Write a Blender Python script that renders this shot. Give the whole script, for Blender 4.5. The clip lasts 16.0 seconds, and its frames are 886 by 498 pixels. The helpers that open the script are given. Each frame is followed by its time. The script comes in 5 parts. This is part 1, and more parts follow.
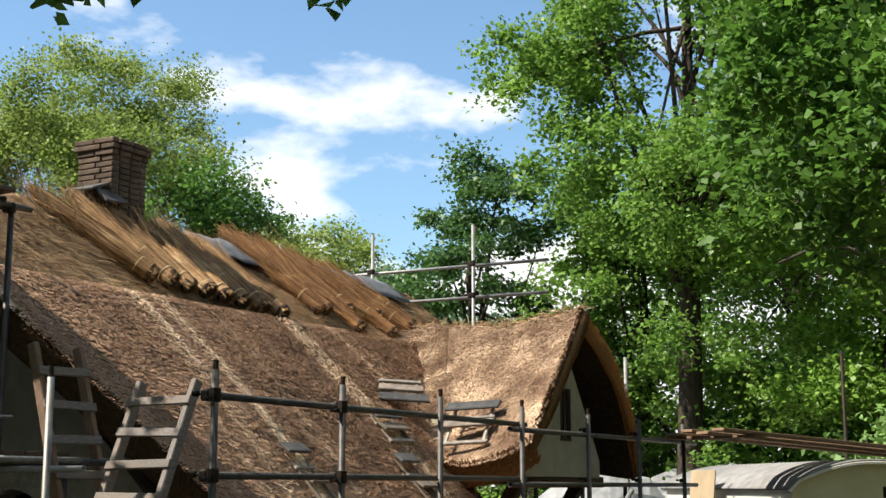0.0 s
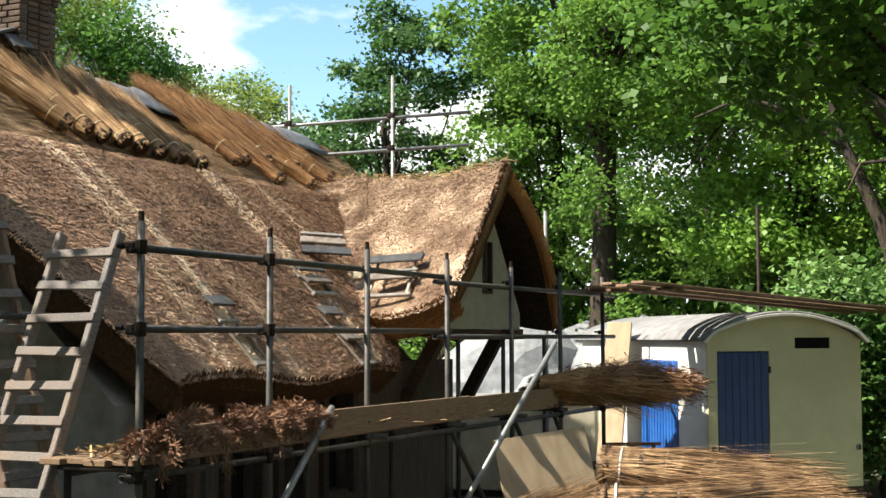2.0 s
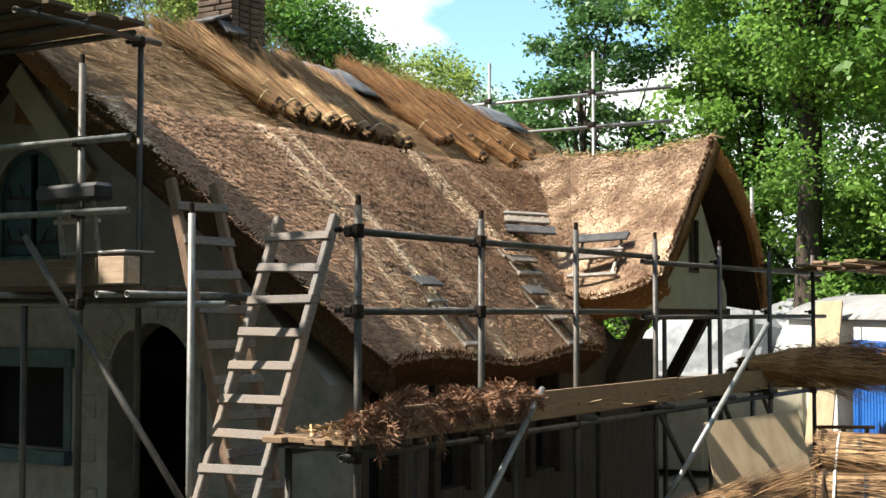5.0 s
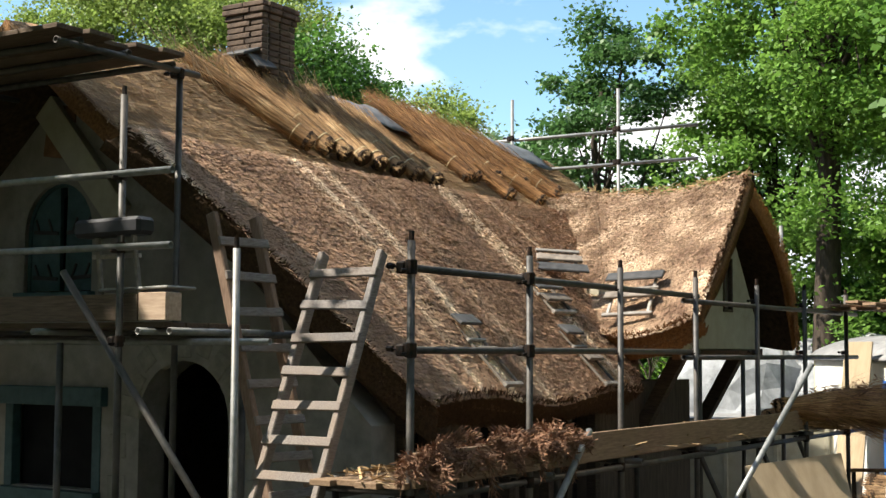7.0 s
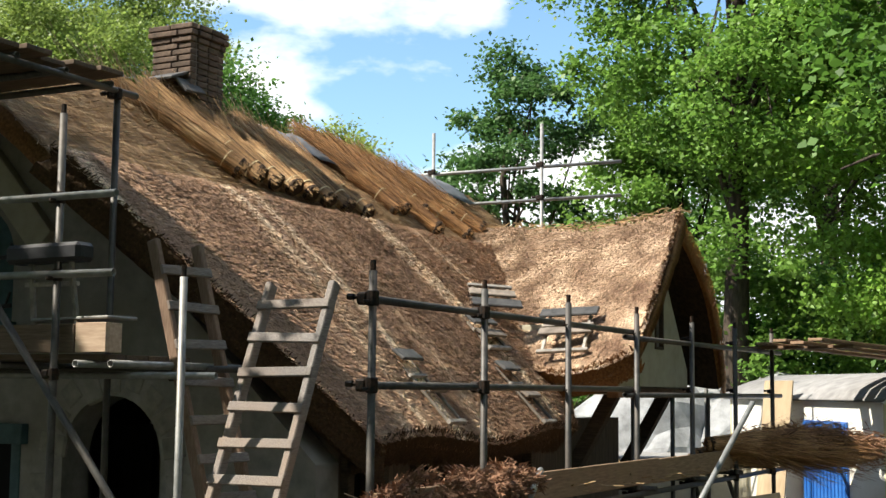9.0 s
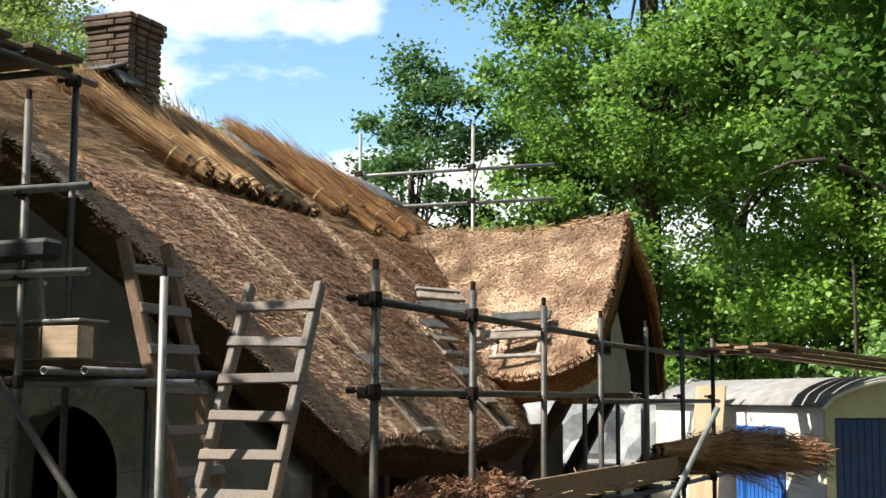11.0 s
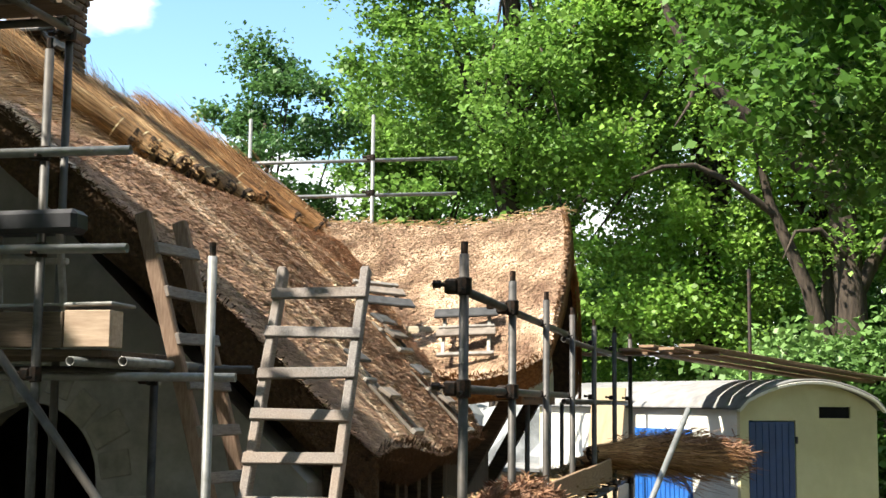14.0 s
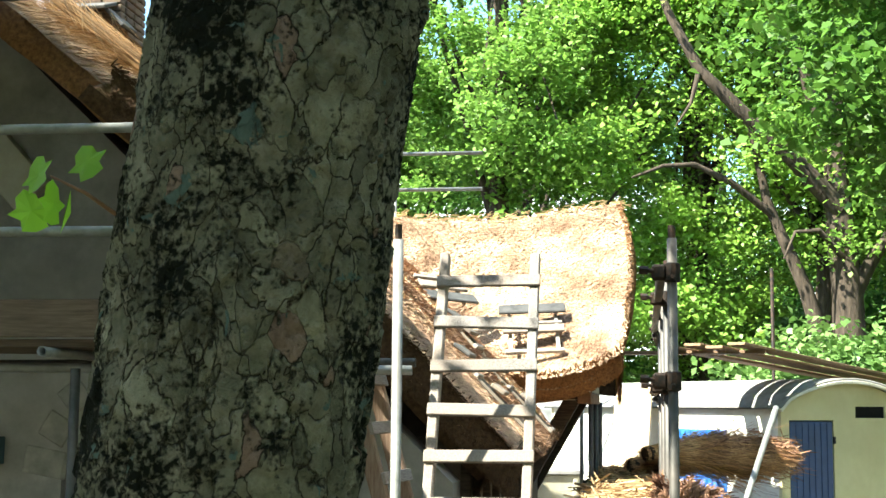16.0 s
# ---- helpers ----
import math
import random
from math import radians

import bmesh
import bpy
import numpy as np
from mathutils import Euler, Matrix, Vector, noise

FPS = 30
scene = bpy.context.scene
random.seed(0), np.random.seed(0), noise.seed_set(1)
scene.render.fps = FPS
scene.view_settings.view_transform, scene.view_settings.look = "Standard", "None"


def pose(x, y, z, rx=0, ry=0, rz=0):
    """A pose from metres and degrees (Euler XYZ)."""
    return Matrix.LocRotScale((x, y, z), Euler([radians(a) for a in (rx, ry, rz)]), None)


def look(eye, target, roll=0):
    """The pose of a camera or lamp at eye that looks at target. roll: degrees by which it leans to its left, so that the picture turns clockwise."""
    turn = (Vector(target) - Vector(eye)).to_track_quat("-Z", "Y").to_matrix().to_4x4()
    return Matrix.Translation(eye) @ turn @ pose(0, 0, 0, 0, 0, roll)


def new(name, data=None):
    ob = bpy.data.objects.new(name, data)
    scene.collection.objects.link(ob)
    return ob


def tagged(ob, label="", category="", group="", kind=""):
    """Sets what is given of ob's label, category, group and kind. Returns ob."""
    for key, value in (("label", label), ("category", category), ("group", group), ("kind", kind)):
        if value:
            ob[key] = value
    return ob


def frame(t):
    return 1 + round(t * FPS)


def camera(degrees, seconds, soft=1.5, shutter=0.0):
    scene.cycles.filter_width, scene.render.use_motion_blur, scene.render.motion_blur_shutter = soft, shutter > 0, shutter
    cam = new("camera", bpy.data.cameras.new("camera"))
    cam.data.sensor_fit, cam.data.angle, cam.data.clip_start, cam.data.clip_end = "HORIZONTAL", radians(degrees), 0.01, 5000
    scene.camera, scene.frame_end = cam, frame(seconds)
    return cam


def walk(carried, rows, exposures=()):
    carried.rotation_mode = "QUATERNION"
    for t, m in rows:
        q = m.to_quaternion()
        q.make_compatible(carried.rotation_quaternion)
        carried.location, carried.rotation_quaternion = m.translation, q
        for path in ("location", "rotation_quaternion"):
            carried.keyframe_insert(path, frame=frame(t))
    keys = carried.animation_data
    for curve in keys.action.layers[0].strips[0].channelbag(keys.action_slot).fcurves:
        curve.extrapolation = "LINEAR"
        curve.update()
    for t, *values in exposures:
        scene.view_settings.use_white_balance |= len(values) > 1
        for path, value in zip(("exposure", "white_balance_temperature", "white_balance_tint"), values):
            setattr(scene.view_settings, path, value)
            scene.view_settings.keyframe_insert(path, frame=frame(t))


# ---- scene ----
cam = camera(36.4, 16.0)
PATH = [
    (0, (5.279, -6.805, 2.334), (4.347, -5.069, 2.681), -0.0),
    (0.5, (5.15, -6.737, 2.359), (4.283, -4.962, 2.673), -0.1),
    (1, (5.076, -6.709, 2.369), (4.237, -4.909, 2.602), -0.1),
    (1.5, (5.071, -6.719, 2.351), (4.247, -4.905, 2.521), -0.2),
    (2, (5.058, -6.725, 2.338), (4.237, -4.906, 2.47), -0.2),
    (2.5, (4.993, -6.708, 2.348), (4.139, -4.903, 2.466), -0.1),
    (3, (4.966, -6.713, 2.352), (4.047, -4.94, 2.457), 0.0),
    (3.5, (5.022, -6.751, 2.364), (4.026, -5.02, 2.459), 0.2),
    (4, (5.003, -6.756, 2.381), (3.955, -5.054, 2.469), 0.2),
    (6.5, (4.612, -6.769, 2.398), (3.536, -5.088, 2.519), 0.2),
    (7, (4.479, -6.751, 2.396), (3.416, -5.064, 2.547), 0.3),
    (7.5, (4.368, -6.738, 2.392), (3.326, -5.04, 2.566), 0.5),
    (8, (4.233, -6.689, 2.386), (3.227, -4.971, 2.575), 0.5),
    (8.5, (4.08, -6.682, 2.392), (3.112, -4.943, 2.592), 0.4),
    (9, (3.927, -6.696, 2.378), (3.011, -4.931, 2.586), 0.6),
    (9.5, (3.745, -6.676, 2.383), (2.884, -4.884, 2.599), 0.5),
    (12, (2.498, -6.607, 2.36), (1.833, -4.734, 2.582), 0.5),
    (12.5, (2.189, -6.599, 2.357), (1.578, -4.708, 2.583), 0.6),
    (13, (1.928, -6.548, 2.34), (1.374, -4.639, 2.566), 0.4),
    (13.5, (1.632, -6.5, 2.34), (1.15, -4.572, 2.567), 0.5),
    (14, (1.287, -6.47, 2.33), (0.868, -4.527, 2.557), 0.6),
    (14.5, (0.958, -6.409, 2.298), (0.568, -4.46, 2.528), 0.6),
    (15, (0.635, -6.369, 2.297), (0.271, -4.417, 2.531), 0.4),
    (15.5, (0.269, -6.396, 2.286), (-0.064, -4.438, 2.521), 0.3),
    (16, (-0.131, -6.289, 2.267), (-0.425, -4.325, 2.502), 0.5),
]

# exposure lifts as the dark trunk enters the picture
EXPO = [(0, 0.95, 6750, 9), (1.5, 1.2, 6700, 8), (2.5, 1.35, 6600, 8), (4.0, 1.48, 6600, 8), (6.5, 1.25, 6600, 8), (9, 1.15, 6650, 8), (12.5, 1.3, 6600, 8), (13.5, 1.5, 6600, 8), (14.2, 1.62, 6600, 7), (15.0, 1.85, 6600, 5), (15.5, 2.2, 6550, 2), (16, 2.6, 6500, 0)]
walk(cam, [(t, look(eye, target, roll)) for t, eye, target, roll in PATH], EXPO)

# ---- world and sun ----
SUN = Vector((-0.505, -0.43, 0.755)).normalized()
world = bpy.data.worlds.new("sky")
scene.world = world
world.use_nodes = True
wn, wl = world.node_tree.nodes, world.node_tree.links
wn.clear()
sky = wn.new("ShaderNodeTexSky")
sky.sky_type, sky.sun_disc = "NISHITA", False
sky.sun_elevation = math.asin(SUN.z)
sky.sun_rotation = math.atan2(SUN.x, SUN.y)
sky.air_density, sky.dust_density, sky.ozone_density = 1.1, 0.2, 2.0
wtc = wn.new("ShaderNodeTexCoord")
wmap = wn.new("ShaderNodeMapping")
wmap.inputs["Scale"].default_value = (1.0, 1.0, 2.2)
wmap.inputs["Location"].default_value = (0.75, 0.1, 0.35)
wl.new(wtc.outputs["Generated"], wmap.inputs["Vector"])
cl = wn.new("ShaderNodeTexNoise")
cl.inputs["Scale"].default_value, cl.inputs["Detail"].default_value, cl.inputs["Roughness"].default_value = 3.4, 7.0, 0.52
wl.new(wmap.outputs[0], cl.inputs["Vector"])
cr = wn.new("ShaderNodeValToRGB")
cr.color_ramp.elements[0].position, cr.color_ramp.elements[1].position = 0.49, 0.56
wsep = wn.new("ShaderNodeSeparateXYZ")
wl.new(wtc.outputs["Generated"], wsep.inputs[0])
wlow = wn.new("ShaderNodeMapRange")
wlow.inputs["From Min"].default_value, wlow.inputs["From Max"].default_value = 0.10, 0.36
wlow.inputs["To Min"].default_value, wlow.inputs["To Max"].default_value = 0.15, -0.02
wl.new(wsep.outputs["Z"], wlow.inputs["Value"])
wadd = wn.new("ShaderNodeMath")
wl.new(cl.outputs["Fac"], wadd.inputs[0])
wl.new(wlow.outputs[0], wadd.inputs[1])
wl.new(wadd.outputs[0], cr.inputs["Fac"])
cl2 = wn.new("ShaderNodeTexNoise")
cl2.inputs["Scale"].default_value, cl2.inputs["Detail"].default_value = 7.0, 4.0
wl.new(wmap.outputs[0], cl2.inputs["Vector"])
ccol = wn.new("ShaderNodeMix")
ccol.data_type = "RGBA"
ccol.inputs["A"].default_value, ccol.inputs["B"].default_value = (7.4, 7.8, 8.4, 1), (10.4, 10.5, 10.6, 1)
wl.new(cl2.outputs["Fac"], ccol.inputs["Factor"])
cmix = wn.new("ShaderNodeMix")
cmix.data_type = "RGBA"
wl.new(cr.outputs["Color"], cmix.inputs["Factor"])
tint = wn.new("ShaderNodeMix")
tint.data_type, tint.blend_type = "RGBA", "MULTIPLY"
tint.inputs["Factor"].default_value, tint.inputs["B"].default_value = 1.0, (1.10, 1.27, 1.36, 1)
wl.new(sky.outputs[0], tint.inputs["A"])
wl.new(tint.outputs["Result"], cmix.inputs["A"])
wl.new(ccol.outputs["Result"], cmix.inputs["B"])
bg = wn.new("ShaderNodeBackground")
bg.inputs["Strength"].default_value = 0.075
wl.new(cmix.outputs["Result"], bg.inputs["Color"])
wout = wn.new("ShaderNodeOutputWorld")
wl.new(bg.outputs[0], wout.inputs["Surface"])

sun = new("sun", bpy.data.lights.new("sun", "SUN"))
sun.data.energy, sun.data.angle, sun.data.color = 5.0, radians(0.6), (1.0, 0.93, 0.82)
sun.matrix_world = look(SUN * 60, (0, 0, 0))

# ---- materials ----


def material(name, ramp, scale=6.0, stretch=(1, 1, 1), rough=0.8, metal=0.0, bump=0.3, bump_scale=None, bump_dist=0.01,
             detail=6.0, big=None, big_scale=0.7, big_amount=0.5, vary=0.0, spec=0.3, translucent=0.0, turn=(0, 0, 0), island=False):
    """A procedural surface: a colour ramp over stretched noise, large blotches, and a bump. ramp: (position, colour) rows."""
    m = bpy.data.materials.new(name)
    m.use_nodes = True
    n, k = m.node_tree.nodes, m.node_tree.links
    bsdf = n["Principled BSDF"]
    tc = n.new("ShaderNodeTexCoord")
    mp = n.new("ShaderNodeMapping")
    if any(turn):
        # turn first, then stretch along the turned axes
        mp.vector_type = "TEXTURE"
        mp.inputs["Scale"].default_value = [1 / s for s in stretch]
        mp.inputs["Rotation"].default_value = [-radians(a) for a in turn]
    else:
        mp.inputs["Scale"].default_value = stretch
    k.new(tc.outputs["Object"], mp.inputs["Vector"])
    nz = n.new("ShaderNodeTexNoise")
    nz.inputs["Scale"].default_value, nz.inputs["Detail"].default_value = scale, detail
    nz.inputs["Roughness"].default_value = 0.62
    k.new(mp.outputs[0], nz.inputs["Vector"])
    cr = n.new("ShaderNodeValToRGB")
    el = cr.color_ramp.elements
    el[0].position, el[0].color = ramp[0][0], (*ramp[0][1], 1)
    el[1].position, el[1].color = ramp[-1][0], (*ramp[-1][1], 1)
    for p, c in ramp[1:-1]:
        e = el.new(p)
        e.color = (*c, 1)
    k.new(nz.outputs["Fac"], cr.inputs["Fac"])
    col = cr.outputs["Color"]
    if big:
        nb = n.new("ShaderNodeTexNoise")
        nb.inputs["Scale"].default_value, nb.inputs["Detail"].default_value = big_scale, 4.0
        k.new(tc.outputs["Object"], nb.inputs["Vector"])
        rb = n.new("ShaderNodeValToRGB")
        rb.color_ramp.elements[0].position, rb.color_ramp.elements[1].position = 0.42, 0.66
        rb.color_ramp.elements[1].color = (big_amount,) * 3 + (1,)
        k.new(nb.outputs["Fac"], rb.inputs["Fac"])
        mx = n.new("ShaderNodeMix")
        mx.data_type = "RGBA"
        k.new(rb.outputs["Color"], mx.inputs["Factor"])
        k.new(col, mx.inputs["A"])
        mx.inputs["B"].default_value = (*big, 1)
        col = mx.outputs["Result"]
    if vary:
        if island:
            rnd = n.new("ShaderNodeNewGeometry").outputs["Random Per Island"]
        else:
            rnd = n.new("ShaderNodeObjectInfo").outputs["Random"]
        mr = n.new("ShaderNodeMapRange")
        mr.inputs["To Min"].default_value, mr.inputs["To Max"].default_value = 1 - vary, 1 + vary
        k.new(rnd, mr.inputs["Value"])
        hsv = n.new("ShaderNodeHueSaturation")
        k.new(mr.outputs[0], hsv.inputs["Value"])
        k.new(col, hsv.inputs["Color"])
        col = hsv.outputs["Color"]
    k.new(col, bsdf.inputs["Base Color"])
    bsdf.inputs["Roughness"].default_value, bsdf.inputs["Metallic"].default_value = rough, metal
    bsdf.inputs["Specular IOR Level"].default_value = spec
    if bump:
        bm_ = n.new("ShaderNodeBump")
        bm_.inputs["Strength"].default_value, bm_.inputs["Distance"].default_value = bump, bump_dist
        if bump_scale:
            n2 = n.new("ShaderNodeTexNoise")
            n2.inputs["Scale"].default_value, n2.inputs["Detail"].default_value = bump_scale, 5.0
            k.new(mp.outputs[0], n2.inputs["Vector"])
            k.new(n2.outputs["Fac"], bm_.inputs["Height"])
        else:
            k.new(nz.outputs["Fac"], bm_.inputs["Height"])
        k.new(bm_.outputs[0], bsdf.inputs["Normal"])
    if translucent:
        tr = n.new("ShaderNodeBsdfTranslucent")
        k.new(col, tr.inputs["Color"])
        ms = n.new("ShaderNodeMixShader")
        ms.inputs[0].default_value = translucent
        k.new(bsdf.outputs[0], ms.inputs[1])
        k.new(tr.outputs[0], ms.inputs[2])
        k.new(ms.outputs[0], n["Material Output"].inputs["Surface"])
    return m


# reed laid down the main slope (the slope falls along +x -z)
M_THATCH = material("thatch", [(0.30, (0.07, 0.038, 0.022)), (0.5, (0.20, 0.118, 0.068)), (0.70, (0.38, 0.25, 0.15))], 22.0, (0.6, 2.4, 2.4),
                    0.9, bump=0.9, bump_dist=0.03, big=(0.25, 0.17, 0.09), big_scale=1.1, big_amount=0.5, turn=(0, -45, 0))
M_DORMER = material("thatch_dormer", [(0.30, (0.05, 0.030, 0.018)), (0.5, (0.17, 0.11, 0.065)), (0.72, (0.36, 0.26, 0.165))], 26.0, (1.5, 1.5, 1.5),
                    0.9, bump=0.9, bump_dist=0.03, big=(0.24, 0.17, 0.105), big_scale=1.3, big_amount=0.4)
M_REED_END = material("reed_ends", [(0.3, (0.09, 0.042, 0.018)), (0.7, (0.30, 0.155, 0.06))], 40.0, rough=0.95, bump=0.8, bump_dist=0.02,
                      big=(0.20, 0.10, 0.04), big_scale=3.0)
# reed ends of verge and eave, darkened in colour as if in shade
M_VERGE_SHADED = material("verge_ends_shaded", [(0.3, (0.035, 0.02, 0.011)), (0.7, (0.125, 0.07, 0.034))], 40.0, rough=0.95, bump=0.8, bump_dist=0.02,
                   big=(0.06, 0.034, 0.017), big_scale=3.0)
M_RIM = material("reed_rim", [(0.3, (0.26, 0.105, 0.034)), (0.5, (0.50, 0.235, 0.08)), (0.7, (0.72, 0.40, 0.16))], 30.0, rough=0.9, bump=0.8, bump_dist=0.02,
                 big=(0.40, 0.175, 0.06), big_scale=3.0)
# underside of the thatch, its near-black brown holds the shade below the roof
M_UNDERSIDE_SHADED = material("thatch_underside_shaded", [(0.3, (0.025, 0.015, 0.009)), (0.7, (0.09, 0.055, 0.03))], 20.0, rough=0.95, bump=0.5)
# the ramp's pale end paints streaks of grazing sunlight down the slope
M_STUB_SUN_STREAKS = material("reed_stubs_sun_streaks", [(0.32, (0.30, 0.172, 0.106)), (0.51, (0.45, 0.278, 0.172)), (0.57, (0.60, 0.405, 0.26)), (0.63, (0.95, 0.75, 0.53))], 1.5, (0.05, 1.35, 0.3), rough=0.7, bump=0,
                  vary=0.40, island=True, turn=(0, -45, 0), detail=3.5)
M_STUB_DORMER = material("dormer_stubs", [(0.36, (0.21, 0.122, 0.075)), (0.5, (0.40, 0.268, 0.172)), (0.62, (0.66, 0.485, 0.335))], 2.2, rough=0.7, bump=0,
                         vary=0.42, island=True, detail=5.0)
M_UNDER = material("under_thatch", [(0.3, (0.14, 0.075, 0.036)), (0.55, (0.31, 0.19, 0.10)), (0.75, (0.46, 0.31, 0.18))], 10.0, (1.0, 8.0, 8.0),
                   0.9, bump=0.7, bump_dist=0.02, turn=(0, -37, 0))
M_REED = material("reed", [(0.3, (0.17, 0.088, 0.036)), (0.55, (0.34, 0.20, 0.09)), (0.75, (0.54, 0.38, 0.20))], 3.0, rough=0.7, bump=0,
                  vary=0.65, island=True)
M_REED_RED = material("reed_rusty", [(0.3, (0.13, 0.06, 0.024)), (0.55, (0.29, 0.145, 0.055)), (0.75, (0.46, 0.27, 0.115))], 3.0, rough=0.7, bump=0,
                      vary=0.7, island=True)
M_REED_PLATFORM = material("reed_tawny", [(0.3, (0.20, 0.095, 0.04)), (0.55, (0.40, 0.215, 0.095)), (0.75, (0.60, 0.38, 0.19))], 3.0, rough=0.7, bump=0,
                           vary=0.6, island=True)
M_REED_YARD = material("reed_stored", [(0.3, (0.09, 0.048, 0.023)), (0.5, (0.22, 0.13, 0.065)), (0.72, (0.45, 0.30, 0.16))], 5.0, rough=0.75, bump=0,
                       vary=0.8, island=True)
M_REED_PALE = material("reed_pale", [(0.3, (0.17, 0.10, 0.045)), (0.55, (0.33, 0.22, 0.11)), (0.75, (0.52, 0.38, 0.22))], 3.0, rough=0.7, bump=0,
                       vary=0.55, island=True)
M_PLUME = material("reed_plume", [(0.3, (0.13, 0.065, 0.042)), (0.7, (0.34, 0.19, 0.115))], 4.0, rough=0.9, bump=0, vary=0.4, island=True)
# near-black fill: shade between the straws and on the butt ends
M_CORE_SHADE = material("reed_core", [(0.3, (0.012, 0.007, 0.004)), (0.7, (0.06, 0.034, 0.016))], 12.0, (1, 10, 10), rough=0.9, bump=0.6)
M_PLASTER = material("plaster", [(0.28, (0.155, 0.145, 0.13)), (0.5, (0.235, 0.223, 0.2)), (0.7, (0.31, 0.294, 0.264))], 5.0, rough=0.9, bump=0.4, bump_scale=40, bump_dist=0.004,
                     big=(0.22, 0.195, 0.16), big_scale=0.9, big_amount=0.7)
M_PLASTER_PALE = material("dormer_plaster", [(0.3, (0.30, 0.275, 0.20)), (0.7, (0.40, 0.37, 0.28))], 6.0, rough=0.9, bump=0.3, bump_scale=40,
                          bump_dist=0.004, big=(0.40, 0.38, 0.30), big_scale=1.2, big_amount=0.6)
M_BOARDING = material("dark_boarding", [(0.3, (0.05, 0.038, 0.028)), (0.7, (0.13, 0.10, 0.075))], 6.0, (1, 8, 0.7), rough=0.85, bump=0.4, vary=0.2)
M_STONE = material("fieldstone", [(0.3, (0.16, 0.15, 0.125)), (0.7, (0.29, 0.27, 0.23))], 8.0, rough=0.9, bump=0.5, vary=0.12)
M_DARKWOOD = material("dark_timber", [(0.3, (0.025, 0.018, 0.013)), (0.7, (0.085, 0.06, 0.04))], 10.0, (1, 1, 8), rough=0.8, bump=0.4)
M_BROWNWOOD = material("brown_timber", [(0.3, (0.10, 0.05, 0.025)), (0.7, (0.24, 0.13, 0.07))], 8.0, (1, 8, 1), rough=0.8, bump=0.4)
M_TEAL = material("teal_paint", [(0.3, (0.022, 0.055, 0.058)), (0.7, (0.05, 0.10, 0.105))], 9.0, rough=0.55, bump=0.2)
M_WOOD = material("weathered_wood", [(0.28, (0.085, 0.076, 0.072)), (0.5, (0.168, 0.153, 0.145)), (0.75, (0.265, 0.245, 0.23))], 10.0, (14, 1.2, 14), rough=0.85,
                  bump=0.4, bump_dist=0.004, big=(0.24, 0.17, 0.12), big_scale=2.0, big_amount=0.5, vary=0.14)
M_LADDER2 = material("reddish_wood", [(0.28, (0.14, 0.085, 0.058)), (0.75, (0.28, 0.195, 0.14))], 10.0, (10, 10, 1.2), rough=0.85, bump=0.4,
                     bump_dist=0.004, vary=0.12)
M_BOARD = material("scaffold_board", [(0.28, (0.13, 0.08, 0.05)), (0.5, (0.22, 0.143, 0.09)), (0.75, (0.32, 0.22, 0.14))], 6.0, (12, 1.0, 12), rough=0.85,
                   bump=0.35, bump_dist=0.003, big=(0.22, 0.15, 0.09), big_scale=1.1, big_amount=0.6, vary=0.12)
# darker copy of the scaffold board, for the shade before the front gable
M_BOARD_SHADED = material("shaded_board", [(0.28, (0.06, 0.042, 0.03)), (0.5, (0.12, 0.085, 0.06)), (0.75, (0.19, 0.14, 0.10))], 6.0, (1.0, 12, 12), rough=0.9,
                        bump=0.35, bump_dist=0.003, big=(0.08, 0.06, 0.045), big_scale=1.1, big_amount=0.6, vary=0.12)
M_PLANK = material("pale_plank", [(0.28, (0.30, 0.21, 0.15)), (0.75, (0.50, 0.38, 0.28))], 6.0, (1, 8, 8), rough=0.85, bump=0.3, bump_dist=0.003, vary=0.15)
M_STEEL = material("galvanised_steel", [(0.3, (0.17, 0.175, 0.17)), (0.7, (0.32, 0.325, 0.32))], 14.0, rough=0.5, metal=0.4, bump=0.15, bump_dist=0.002,
                   big=(0.17, 0.155, 0.14), big_scale=2.5, big_amount=0.7, spec=0.5)
# dark old tubes; the same colour gives the front posts their shade
M_STEEL_OLD_SHADED = material("old_shaded_steel", [(0.3, (0.03, 0.029, 0.028)), (0.7, (0.085, 0.082, 0.077))], 14.0, rough=0.55, metal=0.3, bump=0.2, bump_dist=0.002,
                       big=(0.11, 0.09, 0.075), big_scale=3, big_amount=0.7, spec=0.5)
M_COUPLER = material("rusty_coupler", [(0.4, (0.012, 0.011, 0.010)), (0.75, (0.065, 0.034, 0.02))], 25.0, rough=0.65, metal=0.4, bump=0.4, vary=0.3)
M_BRICK = material("brick", [(0.3, (0.05, 0.036, 0.027)), (0.7, (0.15, 0.105, 0.077))], 14.0, rough=0.9, bump=0.5, bump_dist=0.006, vary=0.32)
M_MORTAR = material("mortar", [(0.3, (0.12, 0.10, 0.08)), (0.7, (0.22, 0.19, 0.16))], 20.0, rough=0.95, bump=0.4)
M_SLATE = material("stool_seat", [(0.3, (0.035, 0.035, 0.036)), (0.7, (0.10, 0.098, 0.095))], 9.0, rough=0.6, bump=0.25, vary=0.25)
M_STOOLWOOD = material("stool_wood", [(0.3, (0.17, 0.15, 0.13)), (0.7, (0.36, 0.33, 0.295))], 14.0, rough=0.75, bump=0.3, vary=0.2)
M_STEP = material("stool_step", [(0.3, (0.10, 0.085, 0.07)), (0.7, (0.24, 0.20, 0.165))], 9.0, rough=0.8, bump=0.3, vary=0.25)
